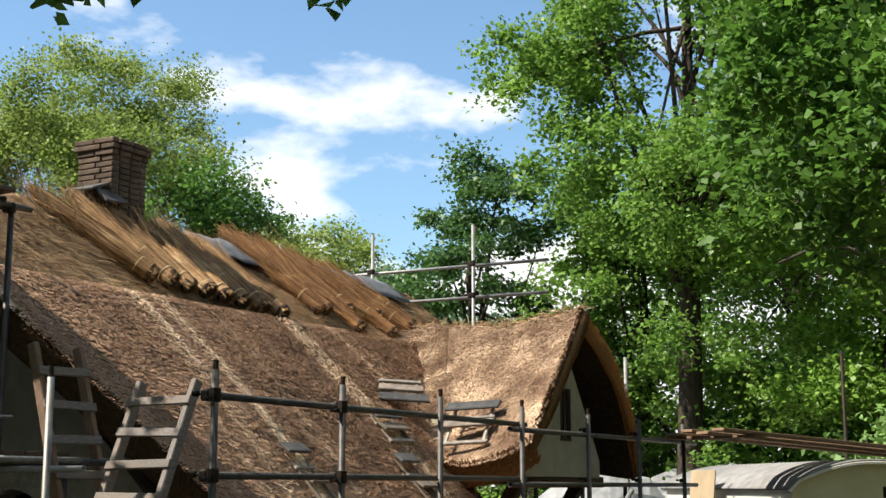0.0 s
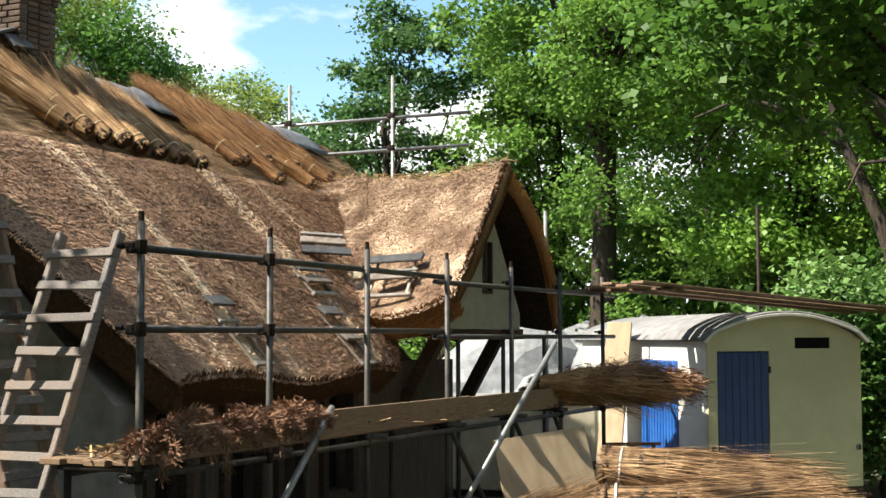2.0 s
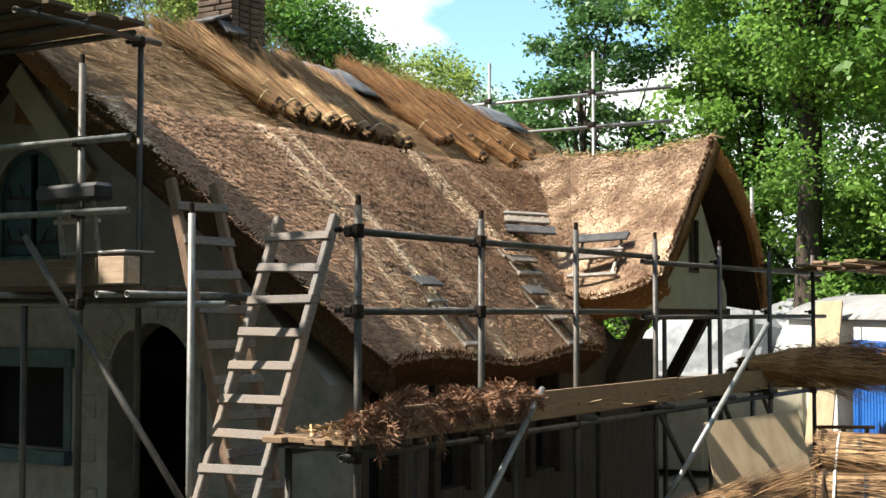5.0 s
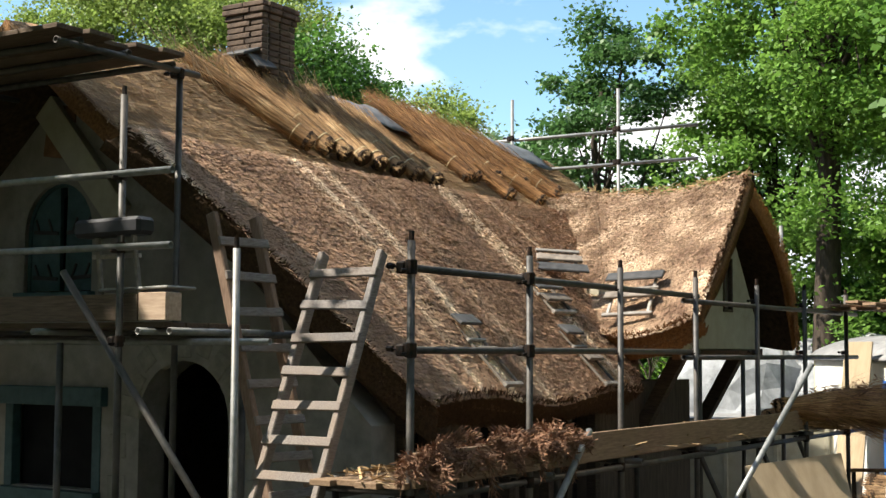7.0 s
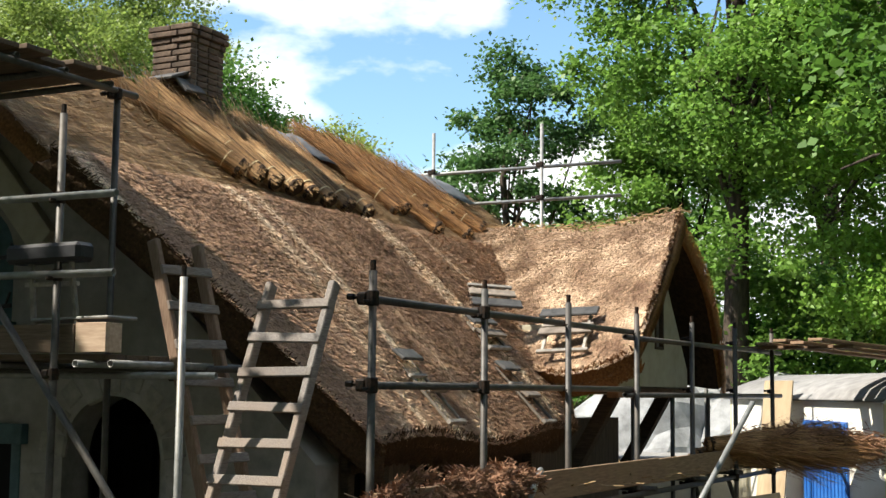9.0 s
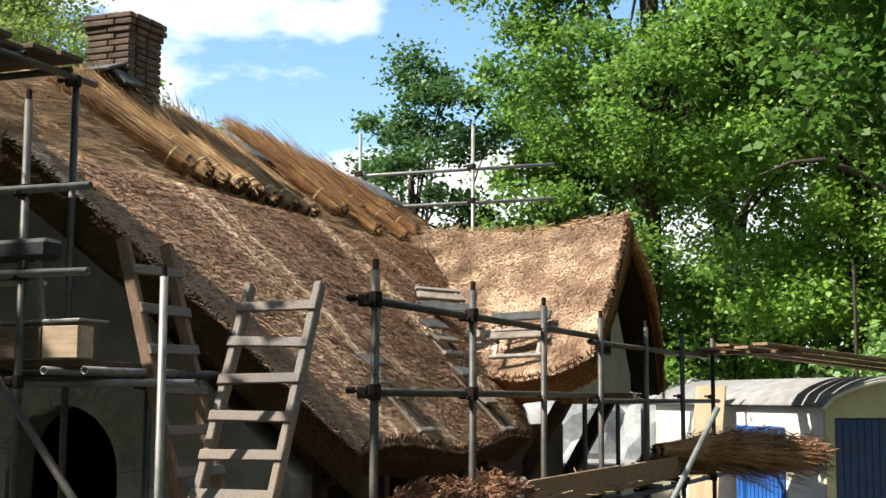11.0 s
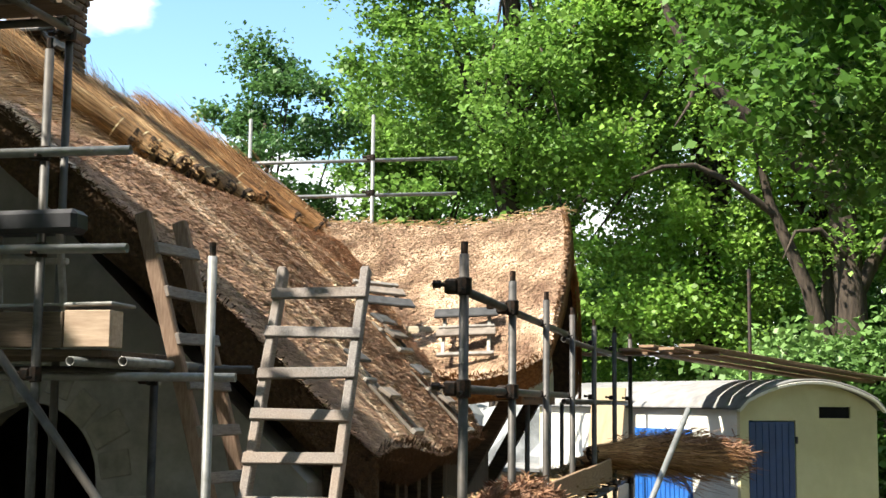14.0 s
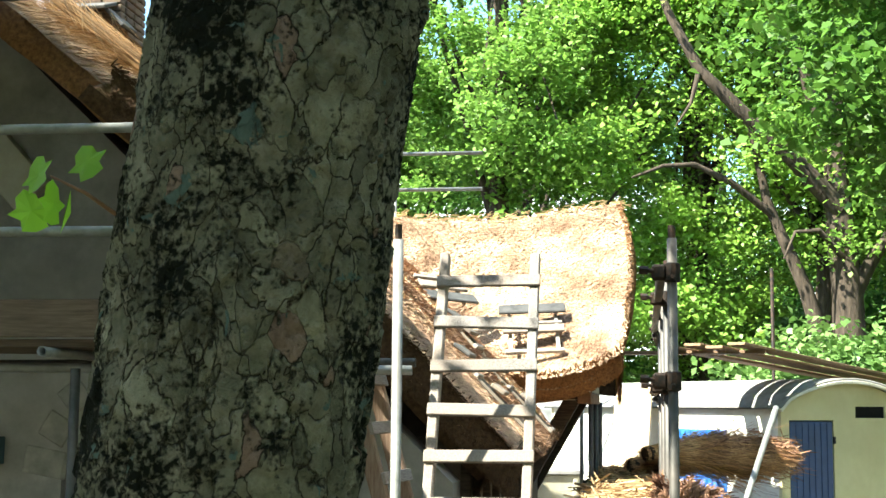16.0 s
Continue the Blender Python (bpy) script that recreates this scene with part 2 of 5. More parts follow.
M_CREAM = material("cream_paint", [(0.3, (0.54, 0.49, 0.28)), (0.7, (0.66, 0.61, 0.38))], 2.5, rough=0.6, bump=0.1, big=(0.50, 0.45, 0.27), big_scale=1.3,
                   big_amount=0.5)
M_WHITE = material("white_paint", [(0.3, (0.62, 0.60, 0.53)), (0.7, (0.76, 0.74, 0.68))], 2.5, rough=0.6, bump=0.1)
M_BLUE = material("blue_paint", [(0.3, (0.009, 0.035, 0.11)), (0.7, (0.017, 0.058, 0.18))], 4.0, rough=0.45, bump=0.1, spec=0.5)
M_BLUE_BRIGHT = material("blue_sheet", [(0.3, (0.012, 0.085, 0.34)), (0.7, (0.03, 0.15, 0.46))], 4.0, rough=0.4, bump=0.1, spec=0.5)
M_FELT = material("roofing_felt", [(0.3, (0.17, 0.165, 0.165)), (0.7, (0.29, 0.285, 0.28))], 6.0, rough=0.85, bump=0.3, bump_scale=50, bump_dist=0.003)
M_PLY = material("plywood", [(0.3, (0.32, 0.24, 0.15)), (0.7, (0.46, 0.36, 0.24))], 3.0, (1, 5, 1), rough=0.75, bump=0.15, big=(0.34, 0.27, 0.17), big_amount=0.5)
M_TARP = material("grey_tarpaulin", [(0.3, (0.07, 0.076, 0.085)), (0.7, (0.17, 0.178, 0.19))], 8.0, rough=0.6, bump=0.4, bump_dist=0.02)
M_BAND = material("white_strap", [(0.3, (0.55, 0.55, 0.53)), (0.7, (0.75, 0.75, 0.73))], 5.0, rough=0.5, bump=0)
M_BLACK = material("black_strap", [(0.3, (0.012, 0.012, 0.014)), (0.7, (0.04, 0.04, 0.045))], 5.0, rough=0.5, bump=0)
M_TWINE = material("twine", [(0.3, (0.50, 0.39, 0.21)), (0.7, (0.70, 0.58, 0.36))], 30.0, rough=0.9, bump=0)
M_DARK = material("dark_glass", [(0.3, (0.006, 0.006, 0.007)), (0.7, (0.014, 0.014, 0.015))], 3.0, rough=0.5, bump=0, spec=0.04)
M_ROCK = material("grey_rock", [(0.3, (0.16, 0.165, 0.17)), (0.7, (0.36, 0.37, 0.38))], 3.0, rough=0.9, bump=0.6, bump_dist=0.05)
M_GROUND = material("earth", [(0.3, (0.045, 0.036, 0.026)), (0.55, (0.10, 0.082, 0.06)), (0.75, (0.17, 0.145, 0.11))], 1.6, rough=0.95, bump=0.5, bump_scale=14,
                    bump_dist=0.03, big=(0.055, 0.085, 0.03), big_scale=0.12, big_amount=0.9)
M_BARK_FAR = material("bark", [(0.3, (0.022, 0.017, 0.013)), (0.7, (0.085, 0.064, 0.048))], 5.0, (3, 3, 0.6), rough=0.95, bump=0.8, bump_dist=0.04)


def leaf_material(name, a, b, tr=0.5, vary=0.3):
    return material(name, [(0.3, a), (0.7, b)], 0.55, rough=0.5, bump=0, vary=vary, island=True, translucent=tr, spec=0.4)


M_LEAF_OAK = leaf_material("oak_leaves", (0.10, 0.21, 0.036), (0.21, 0.36, 0.066))
M_LEAF_OLIVE = leaf_material("sunny_leaves", (0.14, 0.22, 0.04), (0.26, 0.33, 0.085))
M_LEAF_DARK = leaf_material("shady_leaves", (0.055, 0.14, 0.026), (0.12, 0.25, 0.045))
M_LEAF_BRIGHT = leaf_material("bright_leaves", (0.16, 0.31, 0.042), (0.29, 0.47, 0.09), 0.5)
M_LEAF_RHODO = leaf_material("glossy_leaves", (0.07, 0.16, 0.035), (0.19, 0.32, 0.09), 0.3)
M_SPROUT = leaf_material("sprout_leaves", (0.20, 0.42, 0.03), (0.30, 0.52, 0.05), 0.65, 0.15)
M_LEAF_MAPLE = leaf_material("maple_leaves", (0.058, 0.145, 0.022), (0.13, 0.26, 0.042), 0.48)
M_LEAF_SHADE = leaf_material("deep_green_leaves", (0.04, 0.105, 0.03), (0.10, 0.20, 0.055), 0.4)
M_LEAF_BLUE = leaf_material("bluish_leaves", (0.10, 0.19, 0.09), (0.18, 0.29, 0.15), 0.4)

# the maple's bark: grey-brown plates between dark cracks, black and green patches of moss, pale lichen
M_BARK = bpy.data.materials.new("maple_bark")
M_BARK.use_nodes = True
n, k = M_BARK.node_tree.nodes, M_BARK.node_tree.links
tc = n.new("ShaderNodeTexCoord")
mp = n.new("ShaderNodeMapping")
mp.inputs["Scale"].default_value = (1, 1, 0.62)
k.new(tc.outputs["Object"], mp.inputs["Vector"])
nw = n.new("ShaderNodeTexNoise")
nw.inputs["Scale"].default_value, nw.inputs["Detail"].default_value = 5.0, 9.0
k.new(mp.outputs[0], nw.inputs["Vector"])
wmx = n.new("ShaderNodeMix")
wmx.data_type = "RGBA"
wmx.inputs["Factor"].default_value = 0.2
k.new(mp.outputs[0], wmx.inputs["A"])
k.new(nw.outputs["Color"], wmx.inputs["B"])
vo = n.new("ShaderNodeTexVoronoi")
vo.feature = "DISTANCE_TO_EDGE"
vo.inputs["Scale"].default_value = 23.0
k.new(wmx.outputs["Result"], vo.inputs["Vector"])
crk = n.new("ShaderNodeValToRGB")
crk.color_ramp.elements[0].position, crk.color_ramp.elements[1].position = 0.0, 0.04
k.new(vo.outputs["Distance"], crk.inputs["Fac"])
nb = n.new("ShaderNodeTexNoise")
nb.inputs["Scale"].default_value, nb.inputs["Detail"].default_value = 9.0, 10.0
nb.inputs["Roughness"].default_value = 0.7
k.new(tc.outputs["Object"], nb.inputs["Vector"])
plate = n.new("ShaderNodeValToRGB")
e = plate.color_ramp.elements
e[0].position, e[0].color = 0.26, (0.11, 0.11, 0.072, 1)
e[1].position, e[1].color = 0.74, (0.40, 0.37, 0.27, 1)
ee = e.new(0.52)
ee.color = (0.225, 0.218, 0.15, 1)
k.new(nb.outputs["Fac"], plate.inputs["Fac"])
m1 = n.new("ShaderNodeMix")
m1.data_type = "RGBA"
m1.inputs["A"].default_value = (0.03, 0.026, 0.018, 1)
ngap = n.new("ShaderNodeTexNoise")
ngap.inputs["Scale"].default_value, ngap.inputs["Detail"].default_value = 11.0, 3.0
k.new(tc.outputs["Object"], ngap.inputs["Vector"])
rgap = n.new("ShaderNodeValToRGB")
rgap.color_ramp.elements[0].position, rgap.color_ramp.elements[1].position = 0.53, 0.66
k.new(ngap.outputs["Fac"], rgap.inputs["Fac"])
gap = n.new("ShaderNodeMath")
gap.operation = "MAXIMUM"
k.new(crk.outputs["Color"], gap.inputs[0])
k.new(rgap.outputs["Color"], gap.inputs[1])
k.new(gap.outputs[0], m1.inputs["Factor"])
# each plate has its own tone, some are bare and pinkish
vc = n.new("ShaderNodeTexVoronoi")
vc.inputs["Scale"].default_value = 23.0
k.new(wmx.outputs["Result"], vc.inputs["Vector"])
tone = n.new("ShaderNodeMapRange")
tone.inputs["To Min"].default_value, tone.inputs["To Max"].default_value = 0.72, 1.35
vsep = n.new("ShaderNodeSeparateColor")
k.new(vc.outputs["Color"], vsep.inputs[0])
k.new(vsep.outputs[0], tone.inputs["Value"])
phsv = n.new("ShaderNodeHueSaturation")
k.new(tone.outputs[0], phsv.inputs["Value"])
k.new(plate.outputs["Color"], phsv.inputs["Color"])
bare = n.new("ShaderNodeMapRange")
bare.inputs["From Min"].default_value, bare.inputs["From Max"].default_value = 0.955, 0.97
k.new(vsep.outputs[1], bare.inputs["Value"])
pk = n.new("ShaderNodeMix")
pk.data_type = "RGBA"
pk.inputs["B"].default_value = (0.30, 0.215, 0.165, 1)
k.new(bare.outputs[0], pk.inputs["Factor"])
k.new(phsv.outputs["Color"], pk.inputs["A"])
k.new(pk.outputs["Result"], m1.inputs["B"])
nm = n.new("ShaderNodeTexNoise")
nm.inputs["Scale"].default_value, nm.inputs["Detail"].default_value = 3.6, 8.0
nm.inputs["Roughness"].default_value = 0.62
k.new(tc.outputs["Object"], nm.inputs["Vector"])
moss = n.new("ShaderNodeValToRGB")
moss.color_ramp.elements[0].position, moss.color_ramp.elements[1].position = 0.47, 0.57
nf = n.new("ShaderNodeTexNoise")
nf.inputs["Scale"].default_value, nf.inputs["Detail"].default_value = 75.0, 4.0
k.new(tc.outputs["Object"], nf.inputs["Vector"])
mad = n.new("ShaderNodeMath")
mad.operation = "MULTIPLY_ADD"
mad.inputs[1].default_value = 0.45
k.new(nf.outputs["Fac"], mad.inputs[0])
madd = n.new("ShaderNodeMath")
madd.operation = "SUBTRACT"
madd.inputs[1].default_value = 0.225
k.new(nm.outputs["Fac"], madd.inputs[0])
k.new(madd.outputs[0], mad.inputs[2])
k.new(mad.outputs[0], moss.inputs["Fac"])
m2 = n.new("ShaderNodeMix")
m2.data_type = "RGBA"
m2.inputs["B"].default_value = (0.012, 0.014, 0.009, 1)
k.new(moss.outputs["Color"], m2.inputs["Factor"])
k.new(m1.outputs["Result"], m2.inputs["A"])
nl = n.new("ShaderNodeTexNoise")
nl.inputs["Scale"].default_value, nl.inputs["Detail"].default_value = 14.0, 4.0
nl.inputs["Distortion"].default_value = 0.6
mpl = n.new("ShaderNodeMapping")
mpl.inputs["Location"].default_value = (3.1, 1.7, 5.2)
k.new(tc.outputs["Object"], mpl.inputs["Vector"])
k.new(mpl.outputs[0], nl.inputs["Vector"])
lich = n.new("ShaderNodeValToRGB")
lich.color_ramp.elements[0].position, lich.color_ramp.elements[1].position = 0.655, 0.69
k.new(nl.outputs["Fac"], lich.inputs["Fac"])
m3 = n.new("ShaderNodeMix")
m3.data_type = "RGBA"
m3.inputs["B"].default_value = (0.13, 0.19, 0.165, 1)
k.new(lich.outputs["Color"], m3.inputs["Factor"])
k.new(m2.outputs["Result"], m3.inputs["A"])
pb = n["Principled BSDF"]
pb.inputs["Roughness"].default_value = 0.95
pb.inputs["Specular IOR Level"].default_value = 0.12
k.new(m3.outputs["Result"], pb.inputs["Base Color"])
hs = n.new("ShaderNodeMath")
hs.operation = "MULTIPLY_ADD"
hs.inputs[1].default_value = 2.4
k.new(nb.outputs["Fac"], hs.inputs[0])
k.new(crk.outputs["Color"], hs.inputs[2])
bb = n.new("ShaderNodeBump")
bb.inputs["Strength"].default_value, bb.inputs["Distance"].default_value = 1.0, 0.035
k.new(hs.outputs[0], bb.inputs["Height"])
k.new(bb.outputs[0], pb.inputs["Normal"])

# ---- building blocks ----


class Mesh:
    """Collects vertices and faces of one part."""

    def __init__(self):
        self.v, self.f, self.slots = [], [], None

    def add(self, verts, faces):
        o = len(self.v)
        self.v += [tuple(p) for p in verts]
        self.f += [tuple(i + o for i in f) for f in faces]
        return self

    def box(self, m, sx, sy, sz, c=0.006):
        """A chamfered box of that size, centred on the pose m."""
        x, y, z = sx / 2, sy / 2, sz / 2
        c = min(c, x * 0.6, y * 0.6, z * 0.6)
        vs, at = [], {}
        for i in (-1, 1):
            for j in (-1, 1):
                for l in (-1, 1):
                    for a, p in enumerate(((x, y - c, z - c), (x - c, y, z - c), (x - c, y - c, z))):
                        at[i, j, l, a] = len(vs)
                        vs.append(m @ Vector((i * p[0], j * p[1], l * p[2])))
        fs = []
        ring = ((-1, -1), (1, -1), (1, 1), (-1, 1))
        for s in (-1, 1):
            fs.append([at[s, p, q, 0] for p, q in ring][::s])
            fs.append([at[p, s, q, 1] for p, q in ring][::-s])
            fs.append([at[p, q, s, 2] for p, q in ring][::s])
        for p in (-1, 1):
            for q in (-1, 1):
                fs.append([at[p, q, -1, 0], at[p, q, 1, 0], at[p, q, 1, 1], at[p, q, -1, 1]][::-p * q])
                fs.append([at[p, -1, q, 0], at[p, 1, q, 0], at[p, 1, q, 2], at[p, -1, q, 2]][::p * q])
                fs.append([at[-1, p, q, 1], at[1, p, q, 1], at[1, p, q, 2], at[-1, p, q, 2]][::-p * q])
                for r in (-1, 1):
                    fs.append([at[p, q, r, a] for a in range(3)][::p * q * r])
        return self.add(vs, fs)

    def beam(self, a, b, w, h, c=0.006, roll=0.0):
        """A chamfered bar from a to b, w wide and h high."""
        a, b = Vector(a), Vector(b)
        d = b - a
        q = d.to_track_quat("X", "Z").to_matrix().to_4x4()
        return self.box(Matrix.Translation((a + b) / 2) @ q @ pose(0, 0, 0, roll), d.length, w, h, c)

    def tube(self, pts, radii, n=10, caps=True, rough=0.0, seed=0):
        """A round tube through pts, with a radius at each."""
        pts = [Vector(p) for p in pts]
        if isinstance(radii, (int, float)):
            radii = [radii] * len(pts)
        vs, fs = [], []
        rng = random.Random(seed)
        side = None
        for i, p in enumerate(pts):
            d = (pts[min(i + 1, len(pts) - 1)] - pts[max(i - 1, 0)]).normalized()
            if side is None:
                side = d.orthogonal().normalized()
            side = (side - d * side.dot(d)).normalized()
            up = d.cross(side)
            for j in range(n):
                a = 2 * math.pi * j / n
                r = radii[i] * (1 + rough * (rng.random() - 0.5))
                vs.append(p + (side * math.cos(a) + up * math.sin(a)) * r)
        for i in range(len(pts) - 1):
            for j in range(n):
                fs.append((i * n + j, i * n + (j + 1) % n, (i + 1) * n + (j + 1) % n, (i + 1) * n + j))
        if caps:
            fs.append(tuple(range(n))[::-1])
            fs.append(tuple(range((len(pts) - 1) * n, len(pts) * n)))
        return self.add(vs, fs)

    def pipe(self, a, b, r=0.0242, wall=0.004, n=12):
        """An open steel pipe from a to b, with its bore."""
        a, b = Vector(a), Vector(b)
        d = (b - a).normalized()
        s = d.orthogonal().normalized()
        u = d.cross(s)
        vs = []
        for p, q in ((a, r - wall), (a, r), (b, r), (b, r - wall)):
            vs += [p + (s * math.cos(2 * math.pi * j / n) + u * math.sin(2 * math.pi * j / n)) * q for j in range(n)]
        fs = [(i * n + j, i * n + (j + 1) % n, (i + 1) % 4 * n + (j + 1) % n, (i + 1) % 4 * n + j) for i in range(4) for j in range(n)]
        return self.add(vs, fs)


def quads(name, verts, per, mat):
    """A mesh of many loose small faces, from an array of corners, per corners a face."""
    verts = np.asarray(verts, np.float32).reshape(-1, 3)
    me = bpy.data.meshes.new(name)
    nv = len(verts)
    me.vertices.add(nv)
    me.vertices.foreach_set("co", verts.ravel())
    me.loops.add(nv)
    me.loops.foreach_set("vertex_index", np.arange(nv, dtype=np.int32))
    me.polygons.add(nv // per)
    me.polygons.foreach_set("loop_start", np.arange(0, nv, per, dtype=np.int32))
    me.update(calc_edges=True)
    me.materials.append(mat)
    return me


def data(name, mb, mat, smooth=False):
    me = bpy.data.meshes.new(name)
    me.from_pydata(mb.v, [], mb.f)
    me.materials.append(mat)
    # slot 1: lower faces with the shade in their colour, slot 2: the rim
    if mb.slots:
        me.materials.append(M_UNDERSIDE_SHADED)
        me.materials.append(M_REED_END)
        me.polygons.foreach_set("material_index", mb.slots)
    if smooth:
        me.polygons.foreach_set("use_smooth", [True] * len(me.polygons))
    me.update()
    return me


def part(name, mb, mat, parent, label="", smooth=False, kind=""):
    """One mesh object under a thing or under a part. mb: a Mesh, or ready mesh data."""
    ob = new(name, mb if isinstance(mb, bpy.types.Mesh) else data(name, mb, mat, smooth))
    ob.parent = parent
    return tagged(ob, label, "", "", kind)


def thing(name, m, label, category, group="", kind=""):
    ob = new(name)
    ob.matrix_basis = m
    return tagged(ob, label, category, group, kind)


def local(p, m):
    return m.inverted() @ Vector(p)


def smoothstep(x):
    x = max(0.0, min(1.0, x))
    return x * x * (3 - 2 * x)


def lerp(a, b, t):
    return Vector(a).lerp(Vector(b), t)


def relief(p, v, amp, freq, groove=0.0, seed=0.0):
    """Height of the thatch over its plain surface."""
    q = p * freq + Vector((seed, seed * 2, seed * 3))
    h = noise.noise(q) * amp + noise.noise(q * 4.3) * amp * 0.5 + noise.noise(q * 0.35) * amp * 1.6
    if groove:
        h += groove * noise.noise(Vector((p.y * 3.1, v * 0.9 + p.y * 0.4, seed))) + groove * 0.6 * noise.noise(Vector((p.y * 9.0, v * 2.0, 7.0)))
    return h


def slab(P, thick, nu, nv, amp=0.02, freq=3.0, edge_u=(0.0, 0.0), edge_v=(0.0, 0.0), seed=0.0, thin=0.0, groove=0.0):
    """A thick thatch layer over the surface P(u, v): rough on top, rounded by edge_* (share of the length) at its ends."""
    top, low = [], []
    for i in range(nu + 1):
        for j in range(nv + 1):
            u, v = i / nu, j / nv
            p = P(u, v)
            du = P(min(u + 1e-3, 1), v) - P(max(u - 1e-3, 0), v)
            dv = P(u, min(v + 1e-3, 1)) - P(u, max(v - 1e-3, 0))
            nrm = du.cross(dv).normalized()
            drop = 0.0
            for s, e in ((u, edge_u[0]), (1 - u, edge_u[1]), (v, edge_v[0]), (1 - v, edge_v[1])):
                if e and s < e:
                    drop = max(drop, thick * 0.55 * (1 - math.sqrt(max(0.0, 1 - (1 - s / e) ** 2))))
            h = relief(p, v, amp, freq, groove, seed)
            top.append(p + nrm * (h - drop))
            low.append(p - nrm * (thick * (1 - thin * smoothstep((u - 0.86) / 0.14)) + h * 0.6))
    mb = Mesh()
    w = nv + 1
    cnt = (nu + 1) * w
    mb.v = [tuple(p) for p in top + low]
    f = mb.f
    for i in range(nu):
        for j in range(nv):
            a, b, c, d = i * w + j, (i + 1) * w + j, (i + 1) * w + j + 1, i * w + j + 1
            f.append((a, b, c, d))
            f.append((a + cnt, d + cnt, c + cnt, b + cnt))
    rim = [i * w for i in range(nu + 1)] + [nu * w + j for j in range(1, nv + 1)] + [i * w + nv for i in range(nu - 1, -1, -1)] + [j for j in range(nv - 1, 0, -1)]
    for a, b in zip(rim, rim[1:] + rim[:1]):
        f.append((b, a, a + cnt, b + cnt))
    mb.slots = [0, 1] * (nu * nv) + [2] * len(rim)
    return mb


def stubble(P, count, length, width, lift, seed, skew=0.25, rng_u=(0, 1), rng_v=(0, 1), over=None):
    """Loose reed ends on the surface P, lying down the slope (towards v = 0)."""
    rng = np.random.default_rng(seed)
    out = np.empty((count, 4, 3), np.float32)
    us = rng.uniform(*rng_u, count)
    vs = rng.uniform(*rng_v, count)
    for i in range(count):
        u, v = float(us[i]), float(vs[i])
        p = P(u, v)
        dv = (P(u, min(v + 0.01, 1)) - P(u, max(v - 0.01, 0))).normalized()
        du = (P(min(u + 0.01, 1), v) - P(max(u - 0.01, 0), v)).normalized()
        nrm = du.cross(dv).normalized()
        d = -dv + du * float(rng.normal(0, skew)) + nrm * float(rng.uniform(0.0, 0.6))
        d.normalize()
        s = d.cross(nrm).normalized() * (width * float(rng.uniform(0.6, 1.4)))
        ln = length * float(rng.uniform(0.5, 1.5))
        a = p + nrm * (lift * float(rng.uniform(-0.6, 0.6)) + (relief(p, v, *over) if over else 0.0))
        b = a + d * ln
        out[i] = (a - s, a + s, b + s * 0.7, b - s * 0.7)
    return out


def fill(outer, holes):
    """Triangles of a flat outline with holes, as 2D points and index triples."""
    from mathutils.geometry import delaunay_2d_cdt
    pts, edges = [], []
    for loop in (outer, *holes):
        o = len(pts)
        pts += [Vector(p) for p in loop]
        edges += [(o + i, o + (i + 1) % len(loop)) for i in range(len(loop))]
    vs, es, fs, *_ = delaunay_2d_cdt(pts, edges, [], 0, 1e-5)

    def inside(p, poly):
        r = False
        for (ax, ay), (bx, by) in zip(poly, poly[1:] + poly[:1]):
            if (ay > p[1]) != (by > p[1]) and p[0] < (bx - ax) * (p[1] - ay) / (by - ay) + ax:
                r = not r
        return r
    keep = []
    for t in fs:
        c = sum((vs[i] for i in t), Vector((0, 0))) / len(t)
        if inside(c, outer) and not any(inside(c, h) for h in holes):
            keep.append(t)
    return vs, keep


def wall_mesh(outer, holes, thick, to3d):
    """A wall of that thickness with openings through it. to3d(a, b, depth) lays it into the world."""
    vs, fs = fill(outer, holes)
    mb = Mesh()
    mb.v = [tuple(to3d(p.x, p.y, 0)) for p in vs] + [tuple(to3d(p.x, p.y, thick)) for p in vs]
    o = len(vs)
    used = {}
    for t in fs:
        mb.f.append(tuple(t))
        mb.f.append(tuple(i + o for i in reversed(t)))
        for a, b in zip(t, list(t[1:]) + [t[0]]):
            used[a, b] = True
    for a, b in list(used):
        if (b, a) not in used:
            mb.f.append((b, a, a + o, b + o))
    return mb


def arch(cx, z0, z1, w, n=10):
    """Outline of an opening with a round head."""
    r = w / 2
    pts = [(cx - r, z0), (cx + r, z0)]
    for i in range(n + 1):
        a = math.pi * i / n
        pts.append((cx + r * math.cos(a), z1 - r + r * math.sin(a)))
    return pts

# ---- ground ----
gm = Mesh()
gr = [-400, -120, -50, -25, -12, -6, -2, 2, 6, 12, 25, 50, 120, 400]
gm.v = [(x, y + 5, noise.noise(Vector((x * 0.2, y * 0.2, 0))) * (0.05 if abs(x) < 30 else 0.6) - (0 if abs(x) < 30 and abs(y) < 30 else 0.3)) for x in gr for y in gr]
gn = len(gr)
gm.f = [(i * gn + j, (i + 1) * gn + j, (i + 1) * gn + j + 1, i * gn + j + 1) for i in range(gn - 1) for j in range(gn - 1)]
ground = tagged(new("ground", data("ground", gm, M_GROUND, True)), "bare trodden earth with patches of grass", "ground", kind="structure")

# ---- the house ----
FY = 1.3      # front wall
SX = -1.2     # side wall under the long slope
RX, RZ = -4.45, 5.12   # ridge
house = thing("house", pose(RX, FY, 0), "plastered cottage with a half-finished thatched roof", "house")
HM = house.matrix_basis


